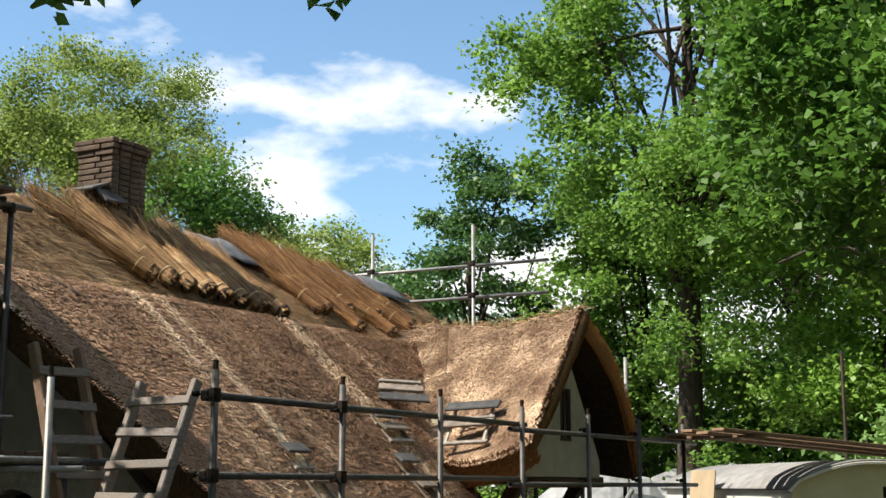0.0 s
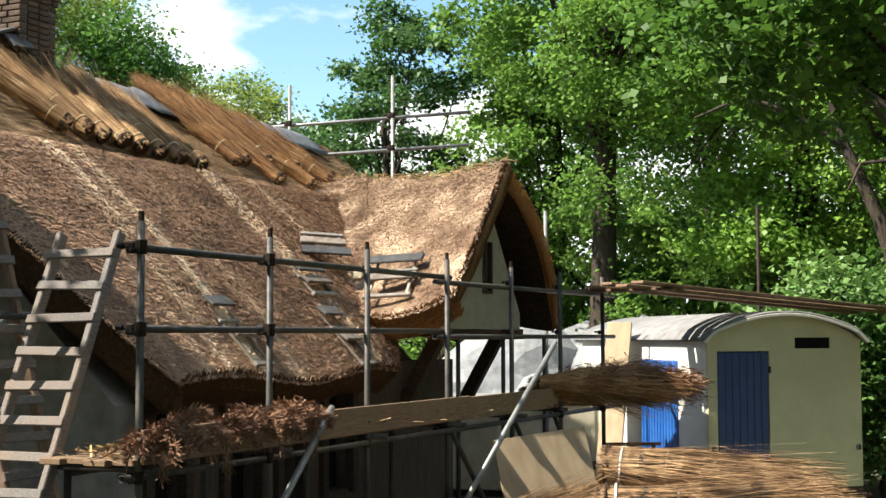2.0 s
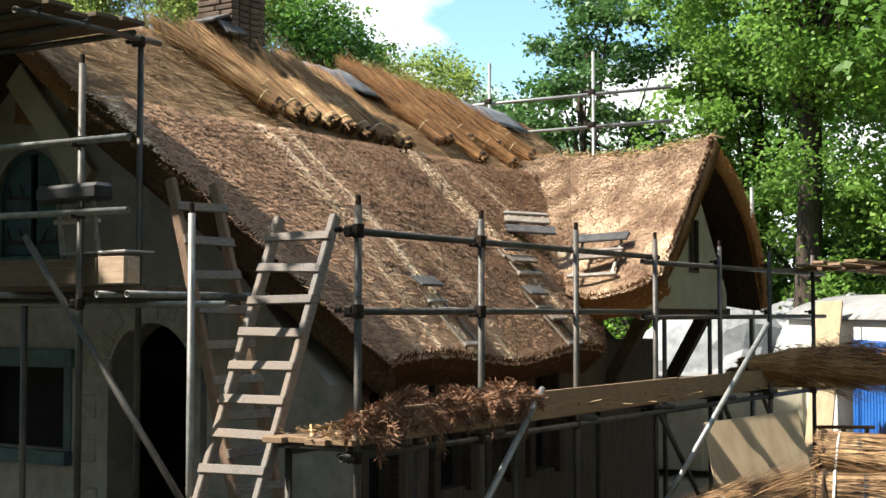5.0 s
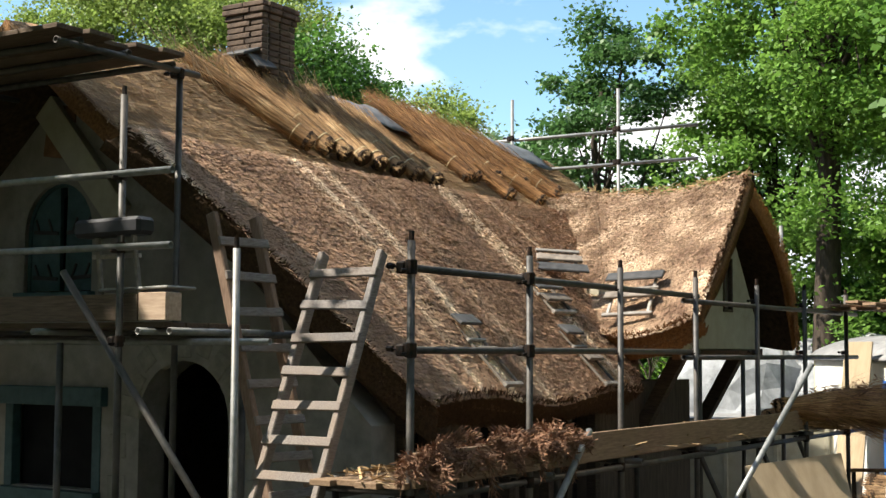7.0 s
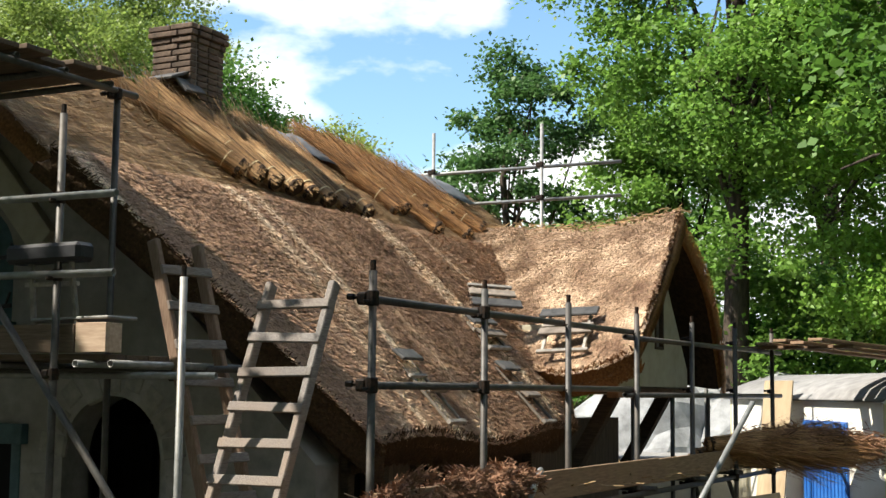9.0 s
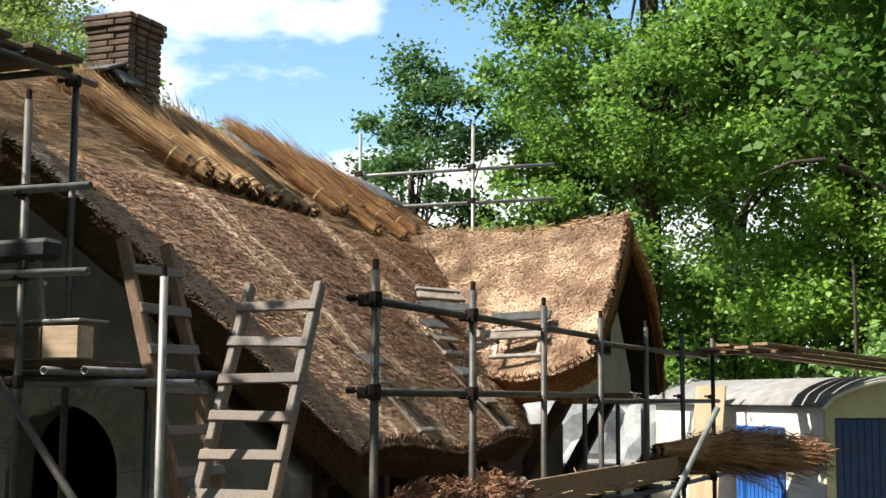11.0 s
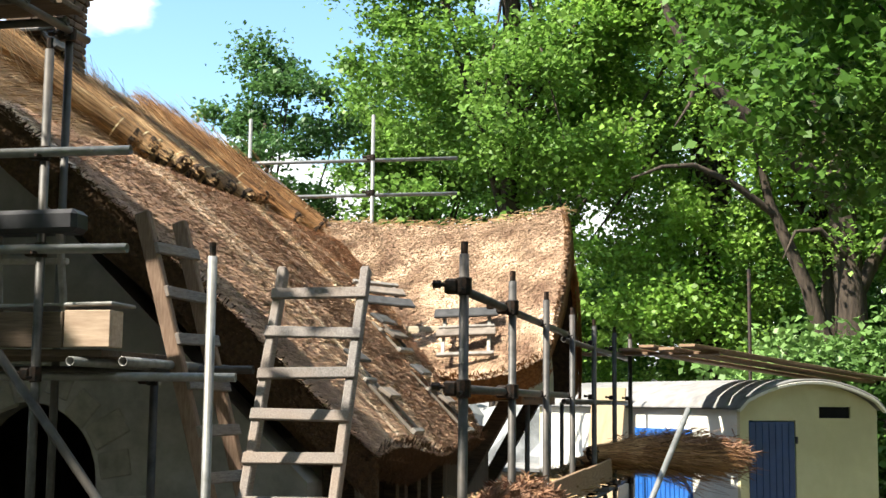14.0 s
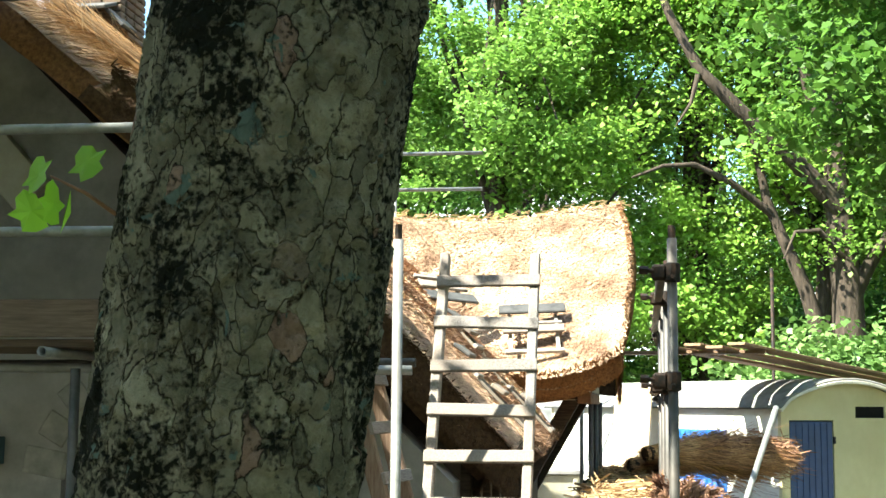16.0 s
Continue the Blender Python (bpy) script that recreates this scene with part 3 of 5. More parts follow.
def hp(name, mb, mat, parent=None, label="", smooth=False, kind=""):
    """A part of the house, given in world places."""
    o = (RX, FY, 0)
    mb.v = [(a - o[0], b - o[1], c - o[2]) for a, b, c in mb.v]
    return part(name, mb, mat, parent or house, label, smooth, kind)


front_out = [(-7.7, -0.1), (SX, -0.1), (SX, 1.85), (RX, 4.95), (-7.7, 1.85)]
door_o = arch(-3.04, -0.05, 2.31, 0.96, 14)
win_o = arch(-4.53, 2.86, 3.83, 0.84, 14)
low_o = [(-5.1, 1.22), (-3.98, 1.22), (-3.98, 1.93), (-5.1, 1.93)]
hp("front_wall", wall_mesh(front_out, [door_o, win_o, low_o], 0.3, lambda a, b, d: (a, FY + d, b)), M_PLASTER, label="rough grey-beige lime plaster")
side_holes = [[(y, 0.9), (y + w, 0.9), (y + w, 1.86), (y, 1.86)] for y, w in ((1.72, 0.42), (2.75, 0.5), (3.6, 0.35), (4.4, 0.5))]
hp("side_wall", wall_mesh([(FY + 0.3, -0.1), (7.4, -0.1), (7.4, 2.1), (FY + 0.3, 2.1)], side_holes, 0.28, lambda a, b, d: (SX - d, a, b)), M_BOARDING, label="dark timber wall under the eave")
hp("back_wall", wall_mesh([(-7.7, -0.1), (SX - 0.28, -0.1), (SX - 0.28, 1.85), (RX, 4.9), (-7.7, 1.85)], [], 0.28, lambda a, b, d: (a, 7.4 - d, b)), M_BOARDING)
hp("side_wall", wall_mesh([(FY + 0.3, -0.1), (7.12, -0.1), (7.12, 1.9), (FY + 0.3, 1.9)], [], 0.28, lambda a, b, d: (-7.7 + d, a, b)), M_PLASTER)
hp("room_floor", Mesh().box(pose(-4.45, 4.4, 0.06), 5.9, 5.4, 0.1), M_DARKWOOD)

# stones round the door arch and low on the wall
for i in range(9):
    a = math.pi * (i + 0.5) / 9
    r = 0.61 + 0.03 * math.sin(i * 2.3)
    m = pose(-3.04 + r * math.cos(a), FY + 0.022, 1.83 + r * math.sin(a), 0, 90 - math.degrees(a), 0)
    hp("stone", Mesh().box(m, 0.185, 0.06, 0.23 + 0.05 * math.sin(i * 1.7), 0.02), M_STONE)
for x, z, w, h in ((-2.35, 1.65, 0.32, 0.2), (-2.3, 1.3, 0.26, 0.22), (-3.75, 1.6, 0.2, 0.22), (-3.76, 1.25, 0.22, 0.24), (-2.34, 0.85, 0.3, 0.24), (-3.74, 0.8, 0.24, 0.25)):
    hp("stone", Mesh().box(pose(x, FY + 0.017, z, 0, 4 * math.sin(x * 9)), w, 0.05, h, 0.02), M_STONE)

# arched window: frame, two shutters with iron straps
fr = Mesh()
n = 16
ring = [(-4.53 + s * 0.42 * math.cos(math.pi * i / n), 3.41 + s * 0.42 * math.sin(math.pi * i / n)) for s in (1,) for i in range(n + 1)]
for (a, b), (c, d) in zip(ring, ring[1:]):
    fr.beam((a, FY + 0.08, b), (c, FY + 0.08, d), 0.08, 0.06)
fr.beam((-4.95, FY + 0.08, 2.86), (-4.95, FY + 0.08, 3.42), 0.08, 0.06).beam((-4.11, FY + 0.08, 2.86), (-4.11, FY + 0.08, 3.42), 0.08, 0.06)
fr.beam((-5.0, FY + 0.02, 2.84), (-4.06, FY + 0.02, 2.84), 0.2, 0.09)
arched = hp("arched_window", fr, M_TEAL, label="teal-painted frame of the arched window")
for s in (-1, 1):
    o = [(-4.53 + s * 0.03, 2.9), (-4.53 + s * 0.39, 2.9)] + [(-4.53 + s * 0.39 * math.cos(a), 3.41 + 0.39 * math.sin(a)) for a in (0, 0.3, 0.6, 0.9, 1.2, 1.45)]
    if s < 0:
        o = o[::-1]
    sh = wall_mesh(o, [], 0.04, lambda a, b, d: (a, FY + 0.06 + d, b))
    sh = hp("shutter", sh, M_TEAL, arched, "weathered teal shutter")
    for z in (3.0, 3.4):
        st = Mesh()
        st.beam((-4.53 + s * 0.05, FY + 0.05, z), (-4.53 + s * 0.36, FY + 0.05, z + 0.02), 0.012, 0.035)
        for t in (0.12, 0.28):
            st.beam((-4.53 + s * t, FY + 0.05, z), (-4.53 + s * (t + 0.06), FY + 0.05, z + 0.13), 0.012, 0.022)
        hp("iron_strap", st, M_BLACK, arched)
lowin = hp("low_window", Mesh().beam((-5.2, FY, 2.0), (-3.88, FY, 2.0), 0.16, 0.16), M_TEAL, label="dark teal window frame with a heavy lintel")
hp("sill", Mesh().beam((-5.14, FY, 1.15), (-3.94, FY, 1.15), 0.18, 0.12), M_TEAL, lowin)
for x in (-5.08, -4.0):
    hp("jamb", Mesh().beam((x, FY + 0.04, 1.2), (x, FY + 0.04, 1.92), 0.1, 0.1), M_TEAL, lowin)
hp("pane", Mesh().box(pose(-4.54, FY + 0.12, 1.57), 1.0, 0.02, 0.7, 0.004), M_DARK, lowin)
for y, w in ((1.72, 0.42), (2.75, 0.5), (3.6, 0.35), (4.4, 0.5)):
    b = Mesh()
    b.beam((SX + 0.01, y - 0.04, 0.86), (SX + 0.01, y - 0.04, 1.92), 0.1, 0.1).beam((SX + 0.01, y + w + 0.04, 0.86), (SX + 0.01, y + w + 0.04, 1.92), 0.1, 0.1)
    b.beam((SX + 0.01, y - 0.1, 1.92), (SX + 0.01, y + w + 0.1, 1.92), 0.1, 0.1)
    w1 = hp("side_window", b, M_DARKWOOD, label="dark timber window frame under the eave")
    hp("pane", Mesh().box(pose(SX - 0.15, y + w / 2, 1.38), 0.02, w, 0.96, 0.004), M_DARK, w1)
# brace beam across the gable and the dark brown patch of bare wall
hp("brace_beam", Mesh().beam((-4.78, FY - 0.03, 4.62), (-3.75, FY - 0.03, 3.5), 0.1, 0.26), M_PLASTER_PALE, label="pale plastered brace under the verge")
hp("bare_patch", Mesh().box(pose(-4.53, FY - 0.006, 4.28, 0, 8), 0.34, 0.03, 0.46, 0.01), M_BROWNWOOD, label="bare brown timber in the plaster")


# main slope of new thatch
def main_roof(u, v):
    x, z = -0.87 - 2.08 * v, 2.0 + 2.1 * v
    b = 0.05 * math.sin(math.pi * v)
    y0 = 1.62 - 1.2 * v ** 0.8
    y1 = 5.35 + 3.7 * v
    return Vector((x + b, y0 + (y1 - y0) * u, z + b + 0.05 * math.sin(u * 9) * (1 - v)))


thatch = hp("thatched_roof", slab(main_roof, 0.27, 170, 70, 0.012, 3.2, (0.05, 0.0), (0.06, 0.03), groove=0.013), M_THATCH, label="new brown reed thatch, sunlit streaks painted down the slope", smooth=True)
thatch.data.materials[2] = M_VERGE_SHADED


def under_roof(u, v):
    x = -2.75 + (RX + 2.75) * v
    return Vector((x, 0.62 + 9.6 * u, 3.78 + (RZ - 3.78) * v + 0.03 * math.sin(u * 11)))


under = hp("under_layer", slab(under_roof, 0.16, 80, 24, 0.02, 4.0), M_UNDER, label="thin under-layer of loose straw below the ridge", smooth=True)


def far_roof(u, v):
    return Vector((-8.1 + (RX + 8.1) * v, 10.2 - 9.6 * u, 1.75 + (RZ - 1.75) * v))


hp("far_slope", slab(far_roof, 0.3, 40, 20, 0.02, 3.0), M_THATCH, smooth=True)

# dormer wing
def ridge_line(u):
    p = lerp((-3.55, 8.62, 4.40), (-0.36, 6.98, 4.22), u)
    p.z += 0.05 * math.sin(u * 7.0 + 0.5) * u + 0.03 * u * u - 0.04 * math.sin(math.pi * u)
    return p


def dormer_left(u, v):
    e = lerp((-1.5, 5.45, 2.60), (-0.5, 5.28, 2.55), u)
    e.y += 0.20 * u ** 4
    e.z += 0.22 * u ** 4 - 0.05 * math.sin(math.pi * u)
    p = e.lerp(ridge_line(u), v)
    s = math.sin(math.pi * v)
    return p + Vector((0.06 * s * u, -0.10 * s, 0.10 * s)) * (0.35 + 0.65 * u) + Vector((0.17 * u ** 3 * (1 - v * v), 0, 0))


def dormer_right(u, v):
    e = lerp((-1.5, 9.1, 2.6), (-0.45, 8.9, 2.52), 1 - u)
    p = ridge_line(1 - u).lerp(e, 1 - v)
    s = math.sin(math.pi * v)
    return p + Vector((0.05 * s, 0.24 * s, 0.16 * s)) + Vector((0.05, 0.0, 0.0)) * ((1 - u) ** 2 * (1 - v) ** 1.3)


dormer = hp("dormer_roof", slab(dormer_left, 0.28, 60, 50, 0.014, 3.6, (0.0, 0.03), (0.08, 0.04), 0.0, 0.9), M_DORMER, label="honey-brown thatch of the dormer in the sun", smooth=True)
dormer2 = hp("dormer_roof", slab(dormer_right, 0.25, 50, 60, 0.022, 3.6, (0.05, 0.0), (0.10, 0.04)), M_RIM, label="rusty brown thatch edge of the dormer", smooth=True)
dormer2.data.materials[2] = M_RIM


def valley(u, v):
    """The thatch sweeps out of the long slope into the dormer."""
    s = dormer_left(0.0, v)
    a = s + Vector((-0.012, -0.62 + 0.1 * v, 0.012))
    b = dormer_left(0.27, v) + Vector((0, -0.012, 0.012))
    return a * (1 - u) ** 2 + s * (2 * u * (1 - u)) + b * u * u


sweep = hp("valley_thatch", slab(valley, 0.06, 30, 60, 0.014, 3.6), M_DORMER, label="thatch sweeping through the valley to the dormer", smooth=True)
dw = wall_mesh([(5.6, 2.42), (7.98, 2.42), (7.98, 2.62), (6.95, 3.95), (5.6, 2.62)], [[(6.86, 2.83), (7.12, 2.83), (7.12, 3.40), (6.86, 3.40)]], 0.2, lambda a, b, d: (-0.60 - d, a, b))
dormer_wall = hp("dormer_wall", dw, M_PLASTER_PALE, label="pale greenish plaster gable of the dormer")
wf = Mesh()
for y in (6.87, 7.11):
    wf.beam((-0.61, y, 2.83), (-0.61, y, 3.40), 0.03, 0.05)
wf.beam((-0.61, 6.85, 2.84), (-0.61, 7.13, 2.84), 0.05, 0.03)
wf = hp("dormer_window", wf, M_DARKWOOD, label="narrow dark window in the dormer gable")
hp("pane", Mesh().box(pose(-0.68, 6.99, 3.11), 0.02, 0.26, 0.57, 0.003), M_DARK, wf)
hp("dormer_floor", Mesh().box(pose(-1.6, 7.0, 2.4), 2.0, 2.2, 0.08), M_DARKWOOD)
hp("cheek_wall", Mesh().box(pose(-1.4, 6.03, 2.7), 1.3, 0.1, 0.7), M_PLASTER_PALE)
for y in (6.1, 7.75):
    hp("strut", Mesh().beam((-0.78, y, 2.36), (-1.3, y, 1.45), 0.12, 0.14), M_DARKWOOD, label="dark diagonal strut under the dormer")
hp("dormer_beam", Mesh().beam((-0.66, 5.75, 2.37), (-0.66, 8.1, 2.37), 0.12, 0.1), M_BROWNWOOD)

# chimney with its bricks and a little hood
CX0, CX1, CY0, CY1 = -4.69, -4.2, 3.6, 4.12
ch = hp("chimney", Mesh().box(pose((CX0 + CX1) / 2, (CY0 + CY1) / 2, 5.2), CX1 - CX0 - 0.03, CY1 - CY0 - 0.03, 1.3, 0.004), M_MORTAR, label="sooty brown brick chimney with a projecting top")
hood = Mesh()
hood.beam((-4.42, 3.36, 5.34), (-4.42, 3.62, 5.44), 0.36, 0.03)
hood.beam((-4.2, 3.44, 5.28), (-4.2, 3.74, 5.3), 0.2, 0.03, roll=45)
hp("hood", hood, M_SLATE, ch, "grey slate hood at the foot of the chimney")
brick_me = {}


def brick(parent, x, y, z, rot, ln):
    key = round(ln, 2)
    if key not in brick_me:
        brick_me[key] = data("brick", Mesh().box(pose(0, 0, 0), ln, 0.09, 0.052, 0.007), M_BRICK)
    ob = new("brick", brick_me[key])
    ob.parent = parent
    ob.matrix_basis = pose(x - RX, y - FY, z, 0, 0, rot)
    return ob


# bare straw on the ridge: tarpaulin
tm = Mesh()
for i in range(41):
    for j in range(9):
        y = 4.6 + i * 0.125
        a = (j - 4) / 4
        q = Vector((i * 0.35, j * 0.6, 0))
        w = 0.42 + 0.08 * noise.noise(q)
        tm.v.append((RX + a * w, y, RZ + 0.06 - abs(a) * w * 0.76 + 0.035 * noise.noise(q * 1.7) + 0.02))
tm.f = [(i * 9 + j, (i + 1) * 9 + j, (i + 1) * 9 + j + 1, i * 9 + j + 1) for i in range(40) for j in range(8)]
tarp = tagged(new("tarpaulin", data("tarpaulin", tm, M_TARP, True)), "crumpled grey tarpaulin over the bare ridge", "tarpaulin")
sol = tarp.modifiers.new("thick", "SOLIDIFY")
sol.thickness = 0.006

# ---- scaffold along the long slope ----
POSTS = [(0.0, 0.0), (0.0, 1.49), (0.0, 2.985), (0.0, 4.57), (0.02, 6.13), (0.1, 7.4), (0.16, 8.75)]


def scaffold(label):
    return thing("scaffold", pose(0, 0, 0), label, "scaffold", "scaffolds round the house")


def coupler(parent, x, y, z, rot=0, size=0.85):
    ob = new("coupler", COUPLER)
    ob.parent = parent
    ob.matrix_basis = pose(x, y, z, 0, 0, rot) @ Matrix.Diagonal((size, size, size, 1))


cm = Mesh()
cm.tube([(0, 0, -0.045), (0, 0, -0.04), (0, 0, 0.04), (0, 0, 0.045)], [0.030, 0.038, 0.038, 0.030], 10)
cm.box(pose(-0.06, 0, 0), 0.07, 0.07, 0.075, 0.012).box(pose(-0.03, 0.05, 0.01), 0.05, 0.06, 0.05, 0.01)
cm.tube([(-0.05, -0.02, 0.0), (-0.13, -0.03, 0.01)], 0.011, 6).tube([(-0.11, -0.03, 0.008), (-0.15, -0.03, 0.01)], 0.02, 6)
cm.tube([(0.0, -0.05, -0.02), (0.0, -0.11, -0.025)], 0.01, 6)
COUPLER = data("coupler", cm, M_COUPLER)

run = scaffold("galvanised tube scaffold with guard rails along the eave")
for i, (x, y) in enumerate(POSTS):
    part("post", Mesh().pipe((x, y, 0), (x, y, 3.06)), M_STEEL_OLD_SHADED, run, smooth=True)
    part("spigot", Mesh().tube([(x, y, 3.05), (x, y, 3.12)], 0.018, 8), M_COUPLER, run)
    for z in (2.9, 2.4):
        coupler(run, x, y, z, 0, 1.0 if i < 2 else 0.62)
    coupler(run, x, y, 1.5)
for z in (2.9, 2.4):
    part("guard_rail", Mesh().pipe((-0.05, -0.02, z), (-0.05, 4.75, z)), M_STEEL_OLD_SHADED, run, smooth=True)
    part("guard_rail", Mesh().pipe((-0.05, 4.4, z - 0.05), (0.1, 9.4, z - 0.05)), M_STEEL_OLD_SHADED, run, smooth=True)
part("ledger", Mesh().pipe((-0.05, -0.1, 1.5), (0.12, 9.6, 1.5)), M_STEEL_OLD_SHADED, run, smooth=True)
part("ledger", Mesh().pipe((-0.62, 0.1, 1.5), (-0.62, 9.6, 1.5)), M_STEEL_OLD_SHADED, run, smooth=True)
for x, y in POSTS:
    part("inner_post", Mesh().pipe((-0.62, y + 0.1, 0), (-0.62, y + 0.1, 1.62 if y < 5 else 2.35)), M_STEEL_OLD_SHADED, run, smooth=True)
    part("transom", Mesh().pipe((-0.75, y + 0.07, 1.545), (0.15, y + 0.07, 1.545)), M_STEEL_OLD_SHADED, run, smooth=True)
for y0 in (4.7, 6.3, 7.5):
    part("brace", Mesh().pipe((-0.02, y0, 1.48), (0.05, y0 + 1.1, 0.35)), M_STEEL_OLD_SHADED, run, smooth=True)
part("brace", Mesh().pipe((0.05, 3.6, 0.1), (0.92, 4.94, 2.3)), M_STEEL, run, "loose raking tube", smooth=True)
for y0, y1 in ((-0.05, 2.2), (2.15, 4.9), (4.85, 7.2), (7.15, 9.6)):
    part("toe_board", Mesh().box(pose(0.065, (y0 + y1) / 2, 1.69 + 0.006 * math.sin(y0), 0, 0, -0.2), 0.032, y1 - y0, 0.21, 0.004), M_BOARD, run)
for i in range(4):
    for y0, y1 in ((-0.12 + 0.05 * (i % 2), 3.1), (3.12, 6.3), (6.32, 9.7)):
        part("deck_plank", Mesh().box(pose(-0.58 + 0.17 * i, (y0 + y1) / 2, 1.59 + 0.004 * (i % 2)), 0.164, y1 - y0, 0.038, 0.004), M_BOARD, run)
part("brace", Mesh().pipe((0.52, -0.6, 0.05), (0.1, 2.22, 1.82)), M_STEEL, run, smooth=True)

# ---- scaffold before the front gable ----
front = scaffold("tube scaffold with a plank roof before the front gable")
FP = [(-2.1, -0.33, 4.1), (-2.5, 0.62, 4.5), (-4.4, -0.33, 4.1), (-6.6, -0.33, 4.4), (-4.6, 0.62, 4.5)]
# dark steel stands in for the tree's shade on these posts
for x, y, h in FP:
    part("post", Mesh().pipe((x, y, 0), (x, y, h)), M_STEEL_OLD_SHADED, front, smooth=True)
part("spigot", Mesh().tube([(-2.1, -0.33, 4.08), (-2.1, -0.33, 4.16)], 0.017, 8), M_COUPLER, front)
part("post", Mesh().pipe((-1.264, -0.13, 0.0), (-1.264, -0.13, 3.05)), M_STEEL, front, "bright galvanised upright", smooth=True)
part("spigot", Mesh().tube([(-1.264, -0.13, 3.04), (-1.264, -0.13, 3.12)], 0.017, 8), M_COUPLER, front)
part("post", Mesh().pipe((-1.95, 0.75, 0.0), (-1.95, 0.75, 2.44)), M_STEEL_OLD_SHADED, front, smooth=True)
part("post", Mesh().pipe((-2.8, -0.2, 0.0), (-2.8, -0.2, 2.44)), M_STEEL_OLD_SHADED, front, smooth=True)
for z in (3.56, 3.07):
    part("guard_rail", Mesh().pipe((-7.0, -0.38, z + 0.02), (-1.62, -0.36, z)), M_STEEL, front, smooth=True)
    for x in (-2.1, -4.4):
        coupler(front, x, -0.33, z)
part("ledger", Mesh().pipe((-7.0, -0.28, 2.45), (-1.25, 0.2, 2.45)), M_STEEL, front, smooth=True)
part("ledger", Mesh().pipe((-7.0, 0.55, 2.46), (-1.3, 0.6, 2.5)), M_STEEL_OLD_SHADED, front, smooth=True)
for x in (-1.62, -1.9, -2.9, -4.3, -5.6):
    part("transom", Mesh().pipe((x, -0.36, 2.515), (x - 0.02, 1.1, 2.515)), M_STEEL, front, smooth=True)
coupler(front, -2.1, -0.33, 2.45)
coupler(front, -1.95, 0.72, 2.45)
for i in range(4):
    part("deck_plank", Mesh().box(pose(-4.3, -0.12 + 0.22 * i, 2.56), 5.0, 0.21, 0.036, 0.004), M_BOARD_SHADED, front)
part("toe_board", Mesh().box(pose(-4.5, -0.265, 2.675, 0, 0, 0), 5.02, 0.03, 0.18, 0.004), M_BOARD_SHADED, front)
# pale plank colour here stands for a patch of sun on the board's end
part("end_board", Mesh().box(pose(-1.86, -0.262, 2.68), 0.25, 0.03, 0.185, 0.004), M_PLANK, front, "pale timber end of the toe board, sun patch in its colour")
part("end_board", Mesh().box(pose(-1.752, -0.185, 2.68), 0.03, 0.12, 0.185, 0.004), M_PLANK, front)
part("brace", Mesh().pipe((-2.55, -0.42, 2.92), (-0.75, -0.1, 0.45)), M_STEEL_OLD_SHADED, front, smooth=True)
for y in (-0.4, 0.05, 0.5):
    part("roof_bearer", Mesh().pipe((-7.5, y, 4.52), (-2.45, y, 4.50)), M_STEEL_OLD_SHADED, front, smooth=True)
for x in (-2.48, -4.5, -6.4):
    part("roof_bearer", Mesh().pipe((x, -0.6, 4.47), (x, 0.8, 4.47)), M_STEEL_OLD_SHADED, front, smooth=True)
for i in range(5):
    part("roof_plank", Mesh().box(pose(-5.1 + 0.06 * math.sin(i * 2.1), -0.5 + 0.24 * i, 4.565 + 0.012 * (i % 2), 0, 0.3 * math.sin(i), 0.5 * math.sin(i * 3)), 5.3, 0.23, 0.035, 0.004), M_BOARD_SHADED, front)
coupler(front, -2.48, 0.6, 4.45)

# ---- scaffold behind the house ----
rear = scaffold("pale tube scaffold standing behind the roof")
for x in (-3.13, -4.77, -6.4):
    part("post", Mesh().pipe((x, 9.75, 0), (x, 9.75, 5.95)), M_STEEL, rear, smooth=True)
for z in (5.4, 4.95):
    part("guard_rail", Mesh().pipe((-7.2, 9.68, z - 0.04), (-2.08, 9.95, z)), M_STEEL, rear, smooth=True)
    for x in (-3.13, -4.77):
        coupler(rear, x, 9.75, z)
part("post", Mesh().pipe((-0.86, 9.6, 0), (-0.86, 9.6, 3.97)), M_STEEL, rear, smooth=True)
part("post", Mesh().pipe((1.5, 11.4, 0), (1.5, 11.4, 4.1)), M_COUPLER, rear, smooth=True)


# ---- ladders ----
def ladder(name, foot, top, across, width, rungs, z0, dz, mat, label, st=(0.05, 0.085), rung=(0.024, 0.062)):
    """A wooden ladder from foot to top (middle of its width), rungs nailed on the front."""
    foot, top, across = Vector(foot), Vector(top), Vector(across).normalized()
    th = thing(name, Matrix.Translation(foot), label, "ladder", "ladders at the scaffold")
    d = (top - foot)
    out = across.cross(d).normalized()
    for s in (-1, 1):
        o = across * (s * (width / 2 - st[0] / 2))
        mb = Mesh()
        x = d.normalized()
        m = Matrix((x, across, x.cross(across))).transposed().to_4x4()
        mb.box(Matrix.Translation(o + d / 2) @ m, d.length, st[0], st[1], 0.008)
        part("stile", mb, mat, th)
    for i in range(rungs):
        t = (z0 + dz * i - foot.z) / d.z
        p = d * t
        m = Matrix((across, d.normalized(), across.cross(d.normalized()))).transposed().to_4x4()
        mb = Mesh().box(Matrix.Translation(p + out * (st[1] / 2 + rung[0] / 2 - 0.006)) @ m @ pose(0, 0, 0, 0, 0, 1.2 * math.sin(i * 2.7)), width + 0.01, rung[1], rung[0], 0.004)
        part("rung", mb, M_WOOD, th)
    return th


ladder("ladder", (-0.92, -0.66, 0.0), (-0.92, 0.665, 3.06), (1, 0.06, 0), 0.52, 13, 0.265, 0.2195, M_WOOD, "weathered grey wooden ladder leaning at the platform")
